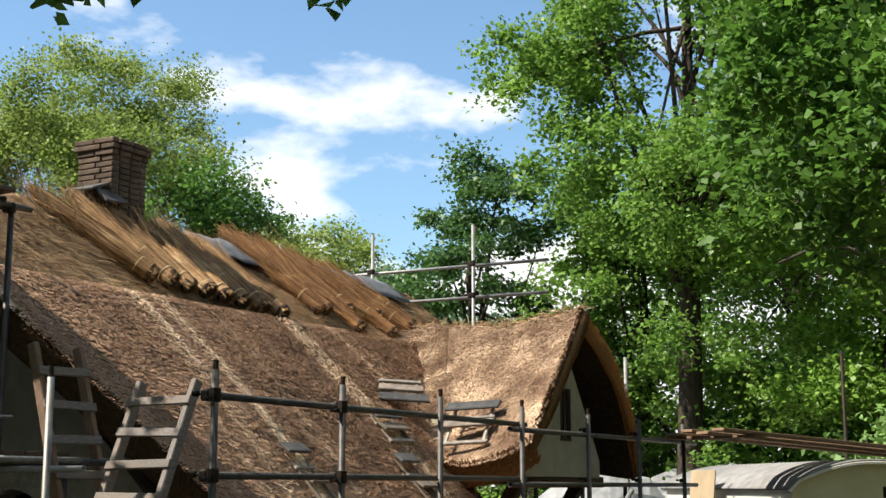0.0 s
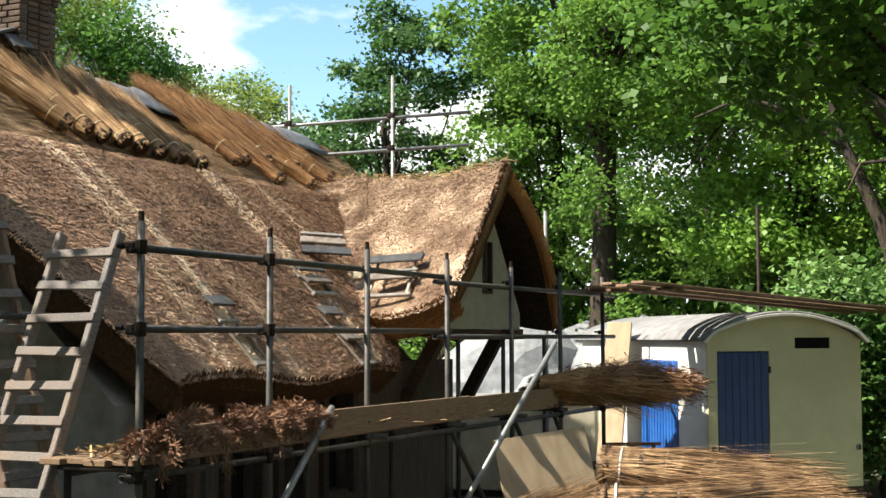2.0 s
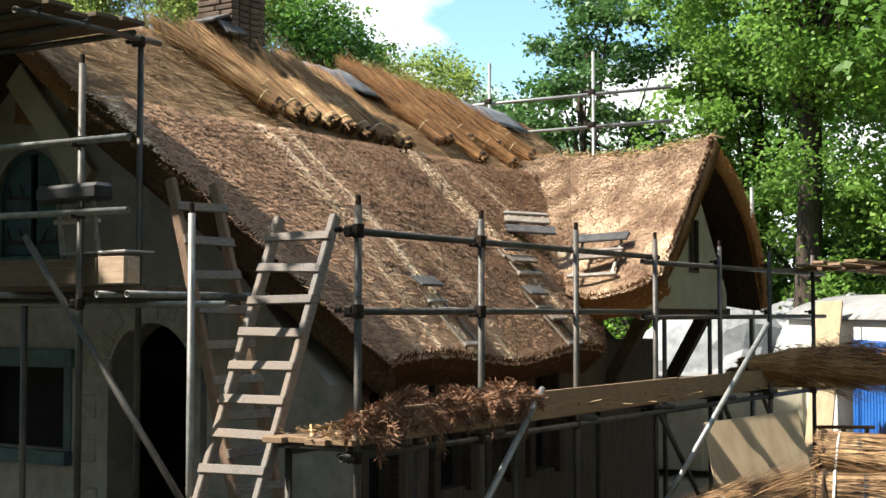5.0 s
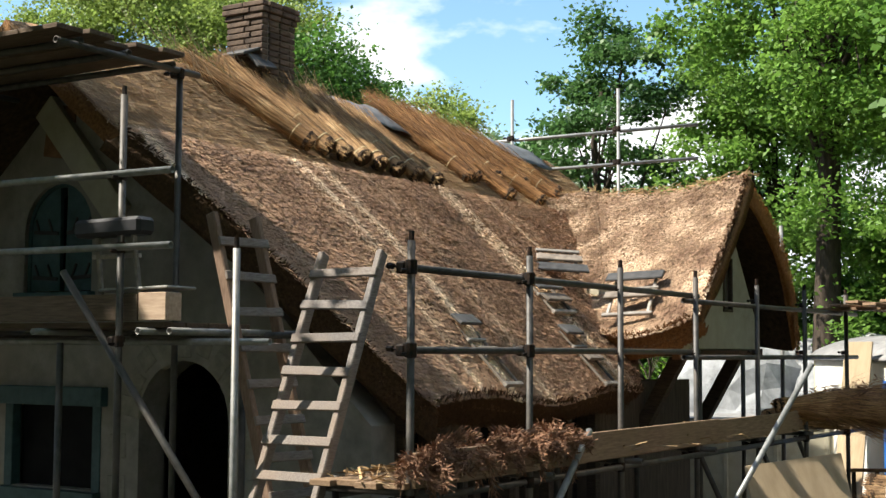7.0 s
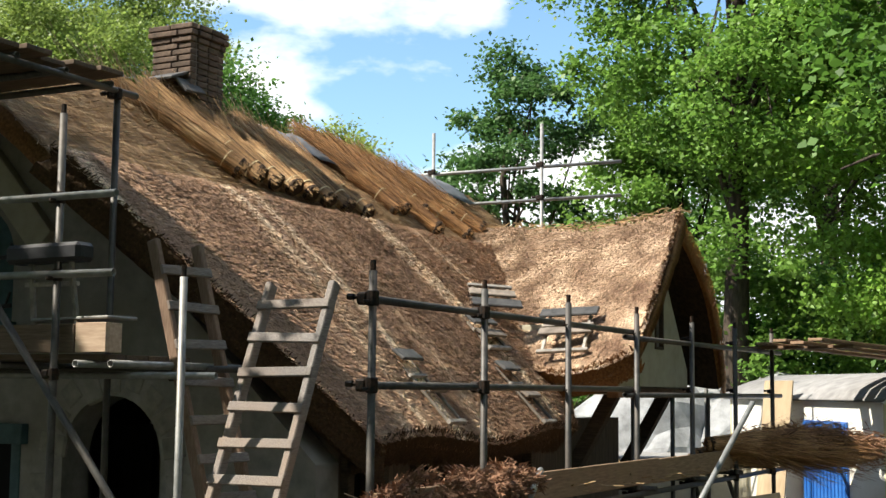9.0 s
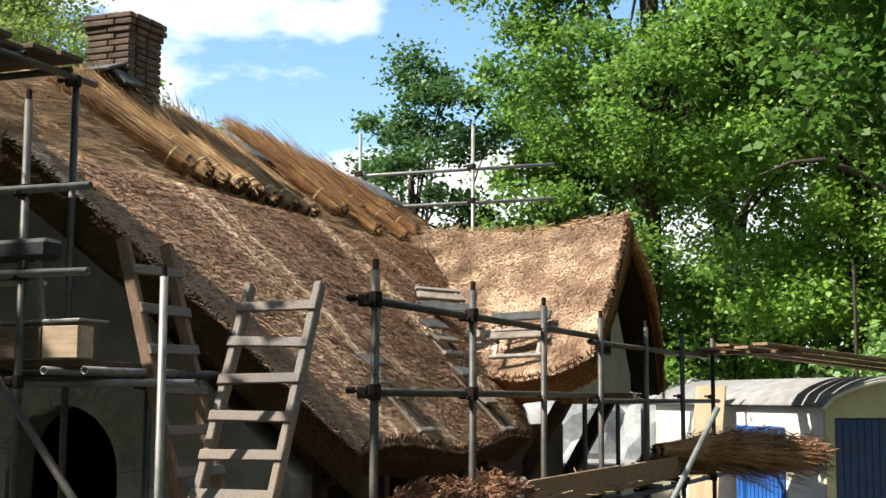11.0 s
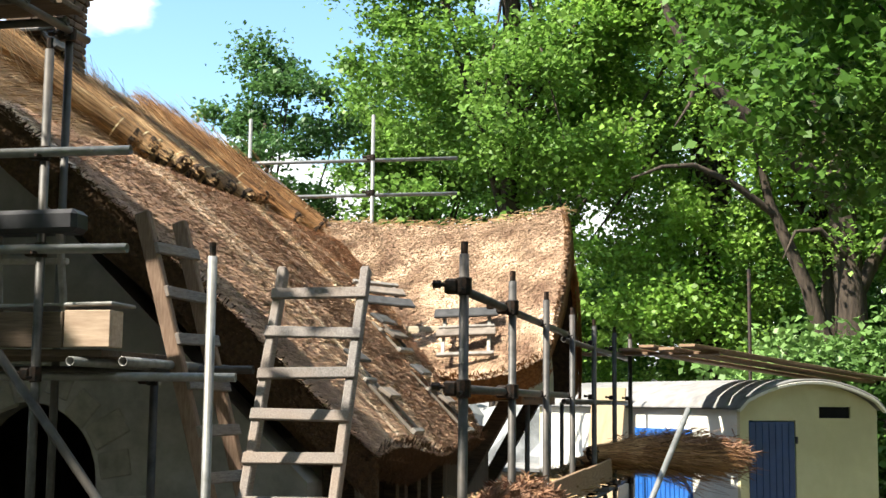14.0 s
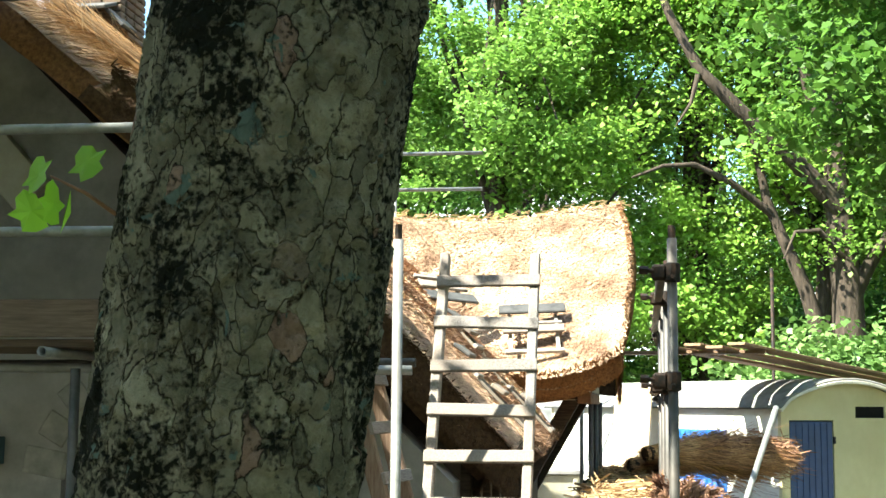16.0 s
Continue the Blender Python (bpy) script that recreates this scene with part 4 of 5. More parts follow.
ladder("ladder", (-0.87, 0.46, 0.0), (-1.81, 0.46, 3.34), (0.1, 1, 0), 0.46, 13, 0.205, 0.244, M_LADDER2, "reddish wooden ladder leaning at the thatch verge")

# ---- reed bundles ----


def bundle_data(ln, r0, r1, straws, seed, mat, flare=1.0, plume=0.0, wild=0.0, wide=1.0):
    """A bundle of reed along +x from its butt at 0: loose straws round a core coloured as the shade between them. r0:
    at the butt, r1: at the loose end.
    """
    rng = np.random.default_rng(seed)
    core = Mesh().tube([(0.01, 0, 0), (ln * 0.3, 0, 0), (ln * 0.62, 0, 0), (ln * 0.8, 0, 0)], [r0 * 0.88, r0 * 0.8, r0 * 0.6, 0.012], 10, True, 0.15, seed)
    cd = data("reed_core", core, M_CORE_SHADE)
    a = rng.uniform(0, 2 * np.pi, straws)
    rr = r0 * np.sqrt(rng.uniform(0.55, 1.08, straws))
    y0, z0 = rr * np.cos(a), rr * np.sin(a)
    k = (r1 / r0) * rng.uniform(0.35, 1.25, straws)
    jit = rng.normal(0, 0.035 * flare, (straws, 2))
    x0 = rng.normal(0, 0.03, straws)
    loose_ = rng.uniform(0, 1, straws) < wild
    jit += np.where(loose_[:, None], rng.normal(0, 0.08, (straws, 2)), 0)
    swirl = rng.normal(0, 0.16 + 0.5 * wild, straws)
    x1 = ln * rng.uniform(0.62, 1.06, straws)
    w = rng.uniform(0.0018, 0.0034, straws) * wide
    kink = rng.normal(0, 0.012 * flare + 0.05 * wild, (straws, 2))
    out = np.zeros((straws, 2, 4, 3))
    mid = 0.45
    for h, (ta, tb) in enumerate(((0.0, mid), (mid, 1.0))):
        for c, (t, s) in enumerate(((ta, -1), (ta, 1), (tb, 1), (tb, -1))):
            f = 1 + (k - 1) * t
            f = np.where(t == mid, 1 + (k - 1) * 0.18, f)
            bend = t * t
            kn = 1.0 if t == mid else 0.0
            tap = (1 - 0.5 * t)
            out[:, h, c, 0] = x0 + (x1 - x0) * t
            out[:, h, c, 1] = (y0 * np.cos(swirl * t) - z0 * np.sin(swirl * t)) * f + jit[:, 0] * bend + kink[:, 0] * kn - np.sin(a) * w * s * tap
            out[:, h, c, 2] = (z0 * np.cos(swirl * t) + y0 * np.sin(swirl * t)) * f + jit[:, 1] * bend + kink[:, 1] * kn - 0.05 * plume * bend + np.cos(a) * w * s * tap
    # cap over the butt, dark for the end turned away from the sun
    bt = Mesh().tube([(-0.036, 0, 0), (-0.033, 0, 0), (-0.01, 0, 0), (0.03, 0, 0)], [r0 * 0.5, r0 * 0.9, r0 * 1.07, r0 * 1.03], 12, True, 0.2, seed)
    return cd, quads("reeds", out, 4, mat), data("butt", bt, M_CORE_SHADE)


def band_data(r, w=0.02, mat=None, seed=0):
    mb = Mesh().tube([(-w / 2, 0, 0), (-w / 3, 0, 0), (w / 3, 0, 0), (w / 2, 0, 0)], [r * 0.97, r * 1.02, r * 1.02, r * 0.97], 14, False, 0.03, seed)
    return data("band", mb, mat or M_TWINE)


VAR = [bundle_data(1.5, 0.094, 0.058, 1300, 11, M_REED, 0.7, 0, 0.05), bundle_data(1.55, 0.088, 0.062, 1300, 12, M_REED, 0.8, 0, 0.07), bundle_data(1.4, 0.086, 0.055, 1300, 13, M_REED, 0.7, 0, 0.05),
       bundle_data(1.6, 0.084, 0.055, 1100, 14, M_REED_RED, 1.1, 0, 0.2), bundle_data(1.5, 0.076, 0.055, 1100, 15, M_REED_RED, 1.1, 0, 0.25)]
BAND = band_data(0.097, 0.014)


def bundle(butt, tip, var, label, roll=0.0, scale=1.0, group="reed bundles on the roof", bands=(0.1, 0.42), band=None):
    butt, tip = Vector(butt), Vector(tip)
    q = (tip - butt).to_track_quat("X", "Z").to_matrix().to_4x4()
    m = Matrix.Translation(butt) @ q @ pose(0, 0, 0, roll)
    th = thing("reed_bundle", m, label, "reed bundle", group)
    cd, rd, bd = VAR[var]
    for nm, me in (("reed_core", cd), ("reeds", rd), ("butt", bd)):
        o = part(nm, me, None, th)
        o.scale = (scale, scale, scale)
        if nm == "reeds":
            o["kind"] = "stuff"
    for x in bands:
        o = part("band", band or BAND, None, th)
        o.location.x = (x + 0.035 * math.sin(roll * 1.3 + x * 9)) * scale
        o.scale = (scale, scale, scale)
    return th


L1 = "tied bundle of golden reed lying on the bare roof"
row = [((-3.31, 3.23, 4.36), (-4.40, 2.66, 5.20), 0), ((-3.29, 3.50, 4.35), (-4.40, 3.30, 5.22), 1), ((-3.28, 3.76, 4.32), (-4.36, 3.66, 5.18), 1), ((-3.24, 4.02, 4.30), (-4.34, 4.06, 5.16), 0),
       ((-3.22, 4.28, 4.27), (-4.34, 4.38, 5.15), 2), ((-3.18, 4.54, 4.24), (-4.32, 4.62, 5.13), 1), ((-3.12, 4.80, 4.21), (-4.28, 4.84, 5.10), 2), ((-3.05, 5.06, 4.17), (-4.24, 5.02, 5.07), 0)]
for i, (a, b, v) in enumerate(row):
    bundle(a, b, v, L1, i * 67, bands=(0.09, 0.42) if i % 2 else (0.13,))
pile = [((-3.36, 6.22, 4.38), (-4.70, 5.98, 5.44), 3), ((-3.30, 6.46, 4.33), (-4.58, 6.34, 5.34), 4), ((-3.30, 6.78, 4.33), (-4.52, 6.56, 5.28), 3), ((-3.30, 7.12, 4.33), (-4.5, 6.82, 5.25), 4),
        ((-3.32, 7.48, 4.35), (-4.5, 7.12, 5.22), 3), ((-3.36, 7.84, 4.37), (-4.5, 7.46, 5.19), 4), ((-3.40, 8.22, 4.40), (-4.48, 7.84, 5.15), 3), ((-3.46, 8.62, 4.44), (-4.46, 8.24, 5.12), 4)]
for i, (a, b, v) in enumerate(pile):
    slip = (Vector(b) - Vector(a)) * (0.16 * math.sin(i * 2.7))
    bundle(Vector(a) + slip, Vector(b) + slip, v, "reddish reed bundle stacked slantwise below the ridge", i * 41, group="reed bundles stacked by the dormer", bands=(0.22 + 0.2 * (i % 3),))

# loose reed round the chimney foot
rng = np.random.default_rng(5)
cnt = 260
px = rng.normal(-4.25, 0.22, cnt)
py = rng.uniform(2.3, 5.2, cnt)
pz = 5.0 - 0.75 * (px + 4.25) + rng.uniform(0, 0.08, cnt)
dx, dy, dz = rng.normal(-0.12, 0.05, cnt), rng.normal(-0.12, 0.16, cnt), rng.uniform(0.12, 0.36, cnt)
w = rng.uniform(0.003, 0.006, cnt)
out = np.zeros((cnt, 4, 3))
for c, (t, s) in enumerate(((0, -1), (0, 1), (1, 1), (1, -1))):
    out[:, c, 0] = px + dx * t
    out[:, c, 1] = py + dy * t + w * s
    out[:, c, 2] = pz + dz * t
loose = tagged(new("loose_reed", quads("loose_reed", out, 4, M_REED_PALE)), "loose golden reed ends sticking up at the chimney", "reed", kind="stuff")

# stubble on the thatch
st1 = quads("stubble", stubble(main_roof, 200000, 0.026, 0.0052, 0.02, 1, 0.6, over=(0.012, 3.2, 0.013)) - np.array((RX, FY, 0), np.float32), 4, M_STUB_SUN_STREAKS)
part("stubble", st1, None, thatch, "short reed ends", kind="stuff")
st2 = quads("stubble", stubble(dormer_left, 85000, 0.026, 0.005, 0.02, 2, 0.9, over=(0.014, 3.6)) - np.array((RX, FY, 0), np.float32), 4, M_STUB_DORMER)
part("stubble", st2, None, dormer, "short reed ends", kind="stuff")
st4 = quads("stubble", stubble(valley, 36000, 0.026, 0.005, 0.016, 12, 0.7, over=(0.014, 3.6)) - np.array((RX, FY, 0), np.float32), 4, M_STUB_DORMER)
part("stubble", st4, None, sweep, "short reed ends", kind="stuff")
st3 = quads("stubble", stubble(under_roof, 18000, 0.16, 0.004, 0.015, 3, 0.5, over=(0.02, 4.0)) - np.array((RX, FY, 0), np.float32), 4, M_REED_PALE)
part("straw", st3, None, under, "thin loose straw", kind="stuff")
# ragged reed ends on the verge faces, the eave (both coloured as shaded) and the dormer's edge
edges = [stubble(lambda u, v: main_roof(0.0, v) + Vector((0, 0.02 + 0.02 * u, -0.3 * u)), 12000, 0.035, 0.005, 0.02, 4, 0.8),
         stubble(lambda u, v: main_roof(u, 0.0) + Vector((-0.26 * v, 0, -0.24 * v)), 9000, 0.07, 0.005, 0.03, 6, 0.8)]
part("fringe", quads("fringe", np.concatenate(edges) - np.array((RX, FY, 0), np.float32), 4, M_VERGE_SHADED), None, thatch, "ragged reed ends, shade painted into their dark brown", kind="stuff")
edges = [stubble(lambda u, v: dormer_left(1.0, v) + Vector((-0.02, 0.05 * u, -0.05 * u)), 4000, 0.06, 0.005, 0.03, 7, 0.8),
         stubble(lambda u, v: dormer_left(u, 0.0) + Vector((0, 0.24 * v, -0.2 * v)), 5000, 0.06, 0.005, 0.03, 8, 0.8)]
part("fringe", quads("fringe", np.concatenate(edges) - np.array((RX, FY, 0), np.float32), 4, M_REED_END), None, dormer, "ragged brown reed ends", kind="stuff")
edges = [stubble(lambda u, v: dormer_right(0.0, v) + Vector((-0.02 + 0.03 * u, -0.2 * u, -0.2 * u)), 7000, 0.05, 0.005, 0.02, 9, 0.8)]
part("fringe", quads("fringe", np.concatenate(edges) - np.array((RX, FY, 0), np.float32), 4, M_RIM), None, dormer2, "rusty reed ends", kind="stuff")
rr = np.array([ridge_line(u) for u in np.linspace(0, 1, 60)])
cnt = 500
u = rng.uniform(0, 59, cnt).astype(int)
base = rr[u] + rng.normal(0, 0.03, (cnt, 3))
d = rng.normal(0, 0.06, (cnt, 3)) * (1, 1, 0.4) + np.array((0.06, -0.05, 0.0))
out = np.stack([base + (0, 0, -0.004), base + (0, 0, 0.004), base + d + (0, 0, 0.003), base + d + (0, 0, -0.003)], 1)
part("ridge_straw", quads("ridge_straw", out - np.array((RX, FY, 0)), 4, M_REED_PALE), None, dormer, "loose straw on the dormer ridge", kind="stuff")


# ---- thatcher's stools hooked on the roof ----
def stool(center, down, across, w, h, label, kind=0, seat_w=None):
    """A small roof stool: a dark seat board, two rails, a step and a cross bar. center: on the roof; down: the slope."""
    d, a = Vector(down).normalized(), Vector(across)
    a = (a - d * a.dot(d)).normalized()
    nrm = d.cross(a)
    if nrm.z < 0:
        nrm = -nrm
    c = Vector(center) + nrm * 0.02
    th = thing("roof_stool", Matrix.Translation(c), label, "roof stool", "stools on the thatch")
    m = Matrix((a, d, a.cross(d))).transposed().to_4x4()
    up = Vector((0, 0, 1)) * 0.3 + nrm
    up.normalize()
    sm = Matrix((a, up.cross(a), up)).transposed().to_4x4()
    sw = seat_w or w * 1.25
    s = Mesh().box(Matrix.Translation(-d * h * 0.45 + nrm * 0.06) @ sm, sw, 0.14, 0.028, 0.01)
    part("seat", s, M_SLATE, th, "dark worn seat board")
    for k in (-1, 1):
        part("rail", Mesh().box(Matrix.Translation(a * (k * w * 0.4)) @ m, 0.024 if w < 0.4 else 0.034, h, 0.024, 0.005), M_STEP if w < 0.5 else M_STOOLWOOD, th)
    part("step", Mesh().box(Matrix.Translation(d * h * 0.02 + nrm * 0.05) @ sm, w * 1.05, 0.11, 0.03, 0.006), M_STEP, th, "brown wooden step")
    part("cross_bar", Mesh().box(Matrix.Translation(d * h * 0.46 + nrm * 0.01) @ m, w, 0.04, 0.035, 0.005), M_STOOLWOOD, th)
    if kind:
        part("cross_bar", Mesh().box(Matrix.Translation(-d * h * 0.2 + nrm * 0.01) @ m, w, 0.03, 0.03, 0.005), M_STOOLWOOD, th)
    return th


DM = Vector((0.7, 0, -0.714))
stool((-1.16, 2.86, 2.36), DM, (0, 1, 0), 0.28, 0.76, "low roof stool with a dark seat hooked into the thatch", 1, 0.34)
stool((-1.13, 4.7, 2.32), DM, (0, 1, 0), 0.28, 0.72, "low roof stool with a dark seat near the eave", 1, 0.34)
stool((-1.64, 4.96, 2.88), DM, (1, 1, -1), 0.46, 0.36, "weathered brown roof stool in the valley of the thatch", 1, 0.5)
dd = (dormer_left(0.8, 0.1) - dormer_left(0.8, 0.5)).normalized()
stool((-1.1, 5.66, 2.93), dd, (1, 0.1, 0.03), 0.52, 0.56, "large roof stool with a dark seat on the dormer thatch", 1, 0.6)
stool((-1.95, 5.70, 3.31), (-0.35, 0.5, 0.6), (1, 0.4, -0.35), 0.46, 0.34, "pale roof stool lying in the valley", 1)
leaning = thing("roof_stool", pose(-2.2, -0.1, 2.6), "roof stool with a black seat standing on the scaffold deck", "roof stool", "stools on the thatch")
part("seat", Mesh().box(pose(0.0, -0.2, 0.61, 0, -1, 2), 0.6, 0.17, 0.12, 0.025), M_BLACK, leaning, "black padded seat")
for k in (-0.17, 0.2):
    part("rail", Mesh().beam((k, -0.12, 0.0), (k * 0.9, -0.2, 0.58), 0.035, 0.03), M_STOOLWOOD, leaning)
part("step", Mesh().box(pose(0.15, -0.03, 0.2, 0, -1), 0.64, 0.28, 0.02, 0.006), M_STEEL, leaning, "bare sheet-metal step")
part("cross_bar", Mesh().box(pose(0.0, -0.17, 0.42), 0.44, 0.035, 0.03, 0.005), M_STOOLWOOD, leaning)

# ---- the site wagon ----
W0 = Vector((1.27, 8.98, 0))
WA = math.degrees(math.atan2(1.25, 1.66))
wagon = thing("site_wagon", pose(W0.x, W0.y, 0, 0, 0, WA), "cream site wagon with a rounded grey felt roof", "wagon")
WW, WL, WH, WR, W_IN = 2.08, 4.6, 2.30, 0.30, 0.1


def wagon_outline(z0, grow=0.0, n=14):
    pts = [(W_IN - grow, z0), (WW + grow, z0)]
    for i in range(n + 1):
        t = i / n
        pts.append((WW + grow - (WW - W_IN + 2 * grow) * t, WH + WR * math.sin(math.pi * t) ** 0.75 + grow))
    return pts


wb = wall_mesh(wagon_outline(0.55), [[(0.22, 0.62), (0.88, 0.62), (0.88, 2.17), (0.22, 2.17)], [(1.22, 2.20), (1.68, 2.20), (1.68, 2.33), (1.22, 2.33)]], 0.05, lambda a, b, d: (a, d, b))
part("front_panel", wb, M_CREAM, wagon, "cream-yellow painted end wall")
part("back_panel", wall_mesh(wagon_outline(0.55), [], 0.05, lambda a, b, d: (a, WL - d, b)), M_CREAM, wagon)
for x in (W_IN, WW - 0.05):
    part("side_panel", Mesh().box(pose(x + 0.025, WL / 2, (0.55 + WH) / 2), 0.05, WL - 0.1, WH - 0.55, 0.004), M_WHITE, wagon, "white painted side wall")
part("floor_frame", Mesh().box(pose(WW / 2, WL / 2, 0.5), WW, WL, 0.12, 0.01), M_DARKWOOD, wagon)
rf = Mesh()
nn = 16
for y in (-0.09, WL + 0.09):
    for k, g in ((0, 0.05), (1, 0.02)):
        for i in range(nn + 1):
            t = i / nn
            rf.v.append((WW + 0.07 - (WW - W_IN + 0.14) * t, y, WH + WR * math.sin(math.pi * t) ** 0.75 + g - 0.03 * (t in (0, 1))))
m1 = nn + 1
for i in range(nn):
    rf.f += [(i, i + 1, 2 * m1 + i + 1, 2 * m1 + i), (m1 + i + 1, m1 + i, 3 * m1 + i, 3 * m1 + i + 1), (i + 1, i, m1 + i, m1 + i + 1), (2 * m1 + i, 2 * m1 + i + 1, 3 * m1 + i + 1, 3 * m1 + i)]
rf.f += [(0, 2 * m1, 3 * m1, m1), (nn, m1 + nn, 3 * m1 + nn, 2 * m1 + nn)]
part("roof", rf, M_FELT, wagon, "rounded grey roofing felt", smooth=True)
ed = Mesh()
for i in range(nn):
    a, b = rf.v[m1 + i], rf.v[m1 + i + 1]
    ed.beam((a[0], -0.07, a[2] - 0.015), (b[0], -0.07, b[2] - 0.015), 0.05, 0.035, 0.004)
part("roof_trim", ed, M_WHITE, wagon)
dr = Mesh().box(pose(0.55, 0.03, 1.395), 0.65, 0.04, 1.53, 0.006)
door = part("door", dr, M_BLUE, wagon, "dark blue boarded door")
for i in range(7):
    part("board", Mesh().box(pose(0.27 + 0.092 * i, 0.008, 1.395), 0.08, 0.012, 1.5, 0.003), M_BLUE, door)
for z in (0.9, 1.95):
    part("hinge", Mesh().box(pose(0.89, 0.0, z), 0.03, 0.03, 0.08, 0.006), M_BLACK, door)
part("vent_slot", Mesh().box(pose(1.45, 0.03, 2.265), 0.46, 0.03, 0.13, 0.004), M_DARK, wagon, "narrow dark window slot")
for z in (1.02,):
    for x in (W_IN + 0.06, WW - 0.06):
        part("hook", Mesh().box(pose(x, -0.02, z), 0.05, 0.04, 0.07, 0.01), M_BLACK, wagon)
sdoor = part("side_door", Mesh().box(pose(W_IN - 0.012, 1.5, 1.3), 0.03, 1.2, 1.5, 0.005), M_BLUE_BRIGHT, wagon, "bright blue corrugated side door")
for i in range(12):
    part("board", Mesh().box(pose(W_IN - 0.032, 0.97 + 0.097 * i, 1.3), 0.014, 0.06, 1.46, 0.004), M_BLUE_BRIGHT, sdoor)
for y in (0.9, WL - 0.9):
    for x in (0.2, WW - 0.2):
        wh = part("wheel", Mesh().tube([(x - 0.1, y, 0.32), (x - 0.09, y, 0.32), (x + 0.09, y, 0.32), (x + 0.1, y, 0.32)], [0.27, 0.32, 0.32, 0.27], 24), M_BLACK, wagon)
        part("rim", Mesh().tube([(x - 0.11, y, 0.32), (x + 0.11, y, 0.32)], 0.17, 16), M_STEEL_OLD_SHADED, wh)

# planks laid across the far scaffold and the wagon
for i in range(4):
    b = Mesh().beam((0.15 + 0.22 * i, 8.35 - 0.12 * i, 2.93 + 0.03 * (i % 2)), (2.6 + 0.22 * i, 12.2, 2.66 + 0.03 * (i % 2)), 0.2, 0.032, 0.004)
    tagged(new("plank", data("plank", b, M_BOARD)), "long reddish-brown scaffold plank lying over the wagon roof", "plank", "planks over the wagon")
for i in range(2):
    b = Mesh().beam((-0.35, 8.55 + 0.2 * i, 2.885 + 0.0 * i), (1.15, 8.45 + 0.22 * i, 2.895), 0.2, 0.032, 0.004)
    tagged(new("plank", data("plank", b, M_BOARD)), "short reddish-brown plank on the guard rails", "plank", "planks over the wagon")

# plywood sheet by the scaffold
pb_ = Mesh().box(pose(0.80, 5.08, 0.97, -14, 0, 40) @ pose(0, 0, 0, 0, -7, 0), 0.92, 0.018, 1.0, 0.003)
tagged(new("plywood_sheet", data("plywood_sheet", pb_, M_PLY)), "dusty plywood sheet leaning on the scaffold", "board")
yp = Mesh().box(pose(-0.35, 10.75, 1.3, -6, 0, -42), 0.62, 0.02, 2.5, 0.003)
tagged(new("plywood_sheet", data("plywood_sheet", yp, M_PLY)), "pale yellow panel standing against the wagon", "board")

# ---- reed store before the wagon ----
VAR2 = [bundle_data(1.9, 0.20, 0.22, 4200, 21, M_REED_YARD, 1.6, 1.6, 0.4, 1.0), bundle_data(1.9, 0.19, 0.22, 4200, 22, M_REED_YARD, 1.6, 1.6, 0.4, 1.0)]
VAR += VAR2
BANDW, BANDK = band_data(0.212, 0.02, M_BAND, 1), band_data(0.212, 0.04, M_BLACK, 2)
store = [((1.5, 4.6, 1.2), (3.4, 4.95, 1.06), 5), ((1.55, 4.2, 0.88), (3.4, 4.85, 0.84), 6), ((1.8, 3.6, 0.98), (3.6, 4.15, 0.86), 6), ((1.5, 4.55, 0.55), (3.3, 5.15, 0.55), 6), ((1.2, 3.5, 0.62), (3.0, 3.95, 0.6), 5), ((1.3, 3.1, 0.22), (3.1, 3.5, 0.22), 6),
         ((1.6, 3.9, 0.58), (3.3, 4.4, 0.56), 5), ((1.35, 3.9, 0.22), (3.1, 4.4, 0.22), 5), ((1.45, 4.4, 0.22), (3.2, 4.95, 0.22), 5), ((0.75, 3.0, 0.72), (1.5, 4.4, 0.82), 6), ((0.95, 3.05, 0.3), (1.3, 4.5, 0.4), 5)]
for i, (a, b, v) in enumerate(store):
    th = bundle(a, b, v, "thick reed bundle with white and black straps", i * 50, 1.0, "reed bundles stacked in the yard", (0.1, 0.55), BANDW)
    o = part("strap", BANDK, None, th, "black strap")
    o.location.x = 0.3
# bundle lying on the far end of the platform, its plumes over the edge
VAR.append(bundle_data(1.7, 0.08, 0.125, 2200, 31, M_REED_PLATFORM, 1.9, 4.0, 0.5, 1.2))
bundle((-0.1, 7.15, 1.84), (1.40, 8.35, 1.95), 7, "loose brown reed bundle overhanging the platform end", 0, 1.0, "reed bundles on the platform", (0.3,))
bundle((-0.25, 7.2, 1.72), (1.2, 8.3, 1.80), 7, "loose brown reed bundle overhanging the platform end", 120, 0.95, "reed bundles on the platform", (0.3,))

# feathery plumes at the loose ends of those bundles
cnt = 7000
tt = rng.uniform(0.3, 1.12, cnt)
base = np.array((-0.2, 7.1, 1.84)) + np.outer(tt, (1.38, 1.09, 0.06)) + rng.normal(0, 1, (cnt, 3)) * (0.07, 0.07, 0.075) - np.outer(np.maximum(tt - 0.6, 0) ** 2, (0, 0, 0.45))
d = rng.normal(0, 0.035, (cnt, 3)) + np.array((0.07, 0.055, -0.02))
w = rng.normal(0, 0.004, (cnt, 3))
out = np.stack([base - w, base + w, base + d + w * 0.4, base + d - w * 0.4], 1)
tagged(new("reed_plumes", quads("reed_plumes", out, 4, M_PLUME)), "brown feathery reed plumes over the platform end", "reed", kind="stuff")

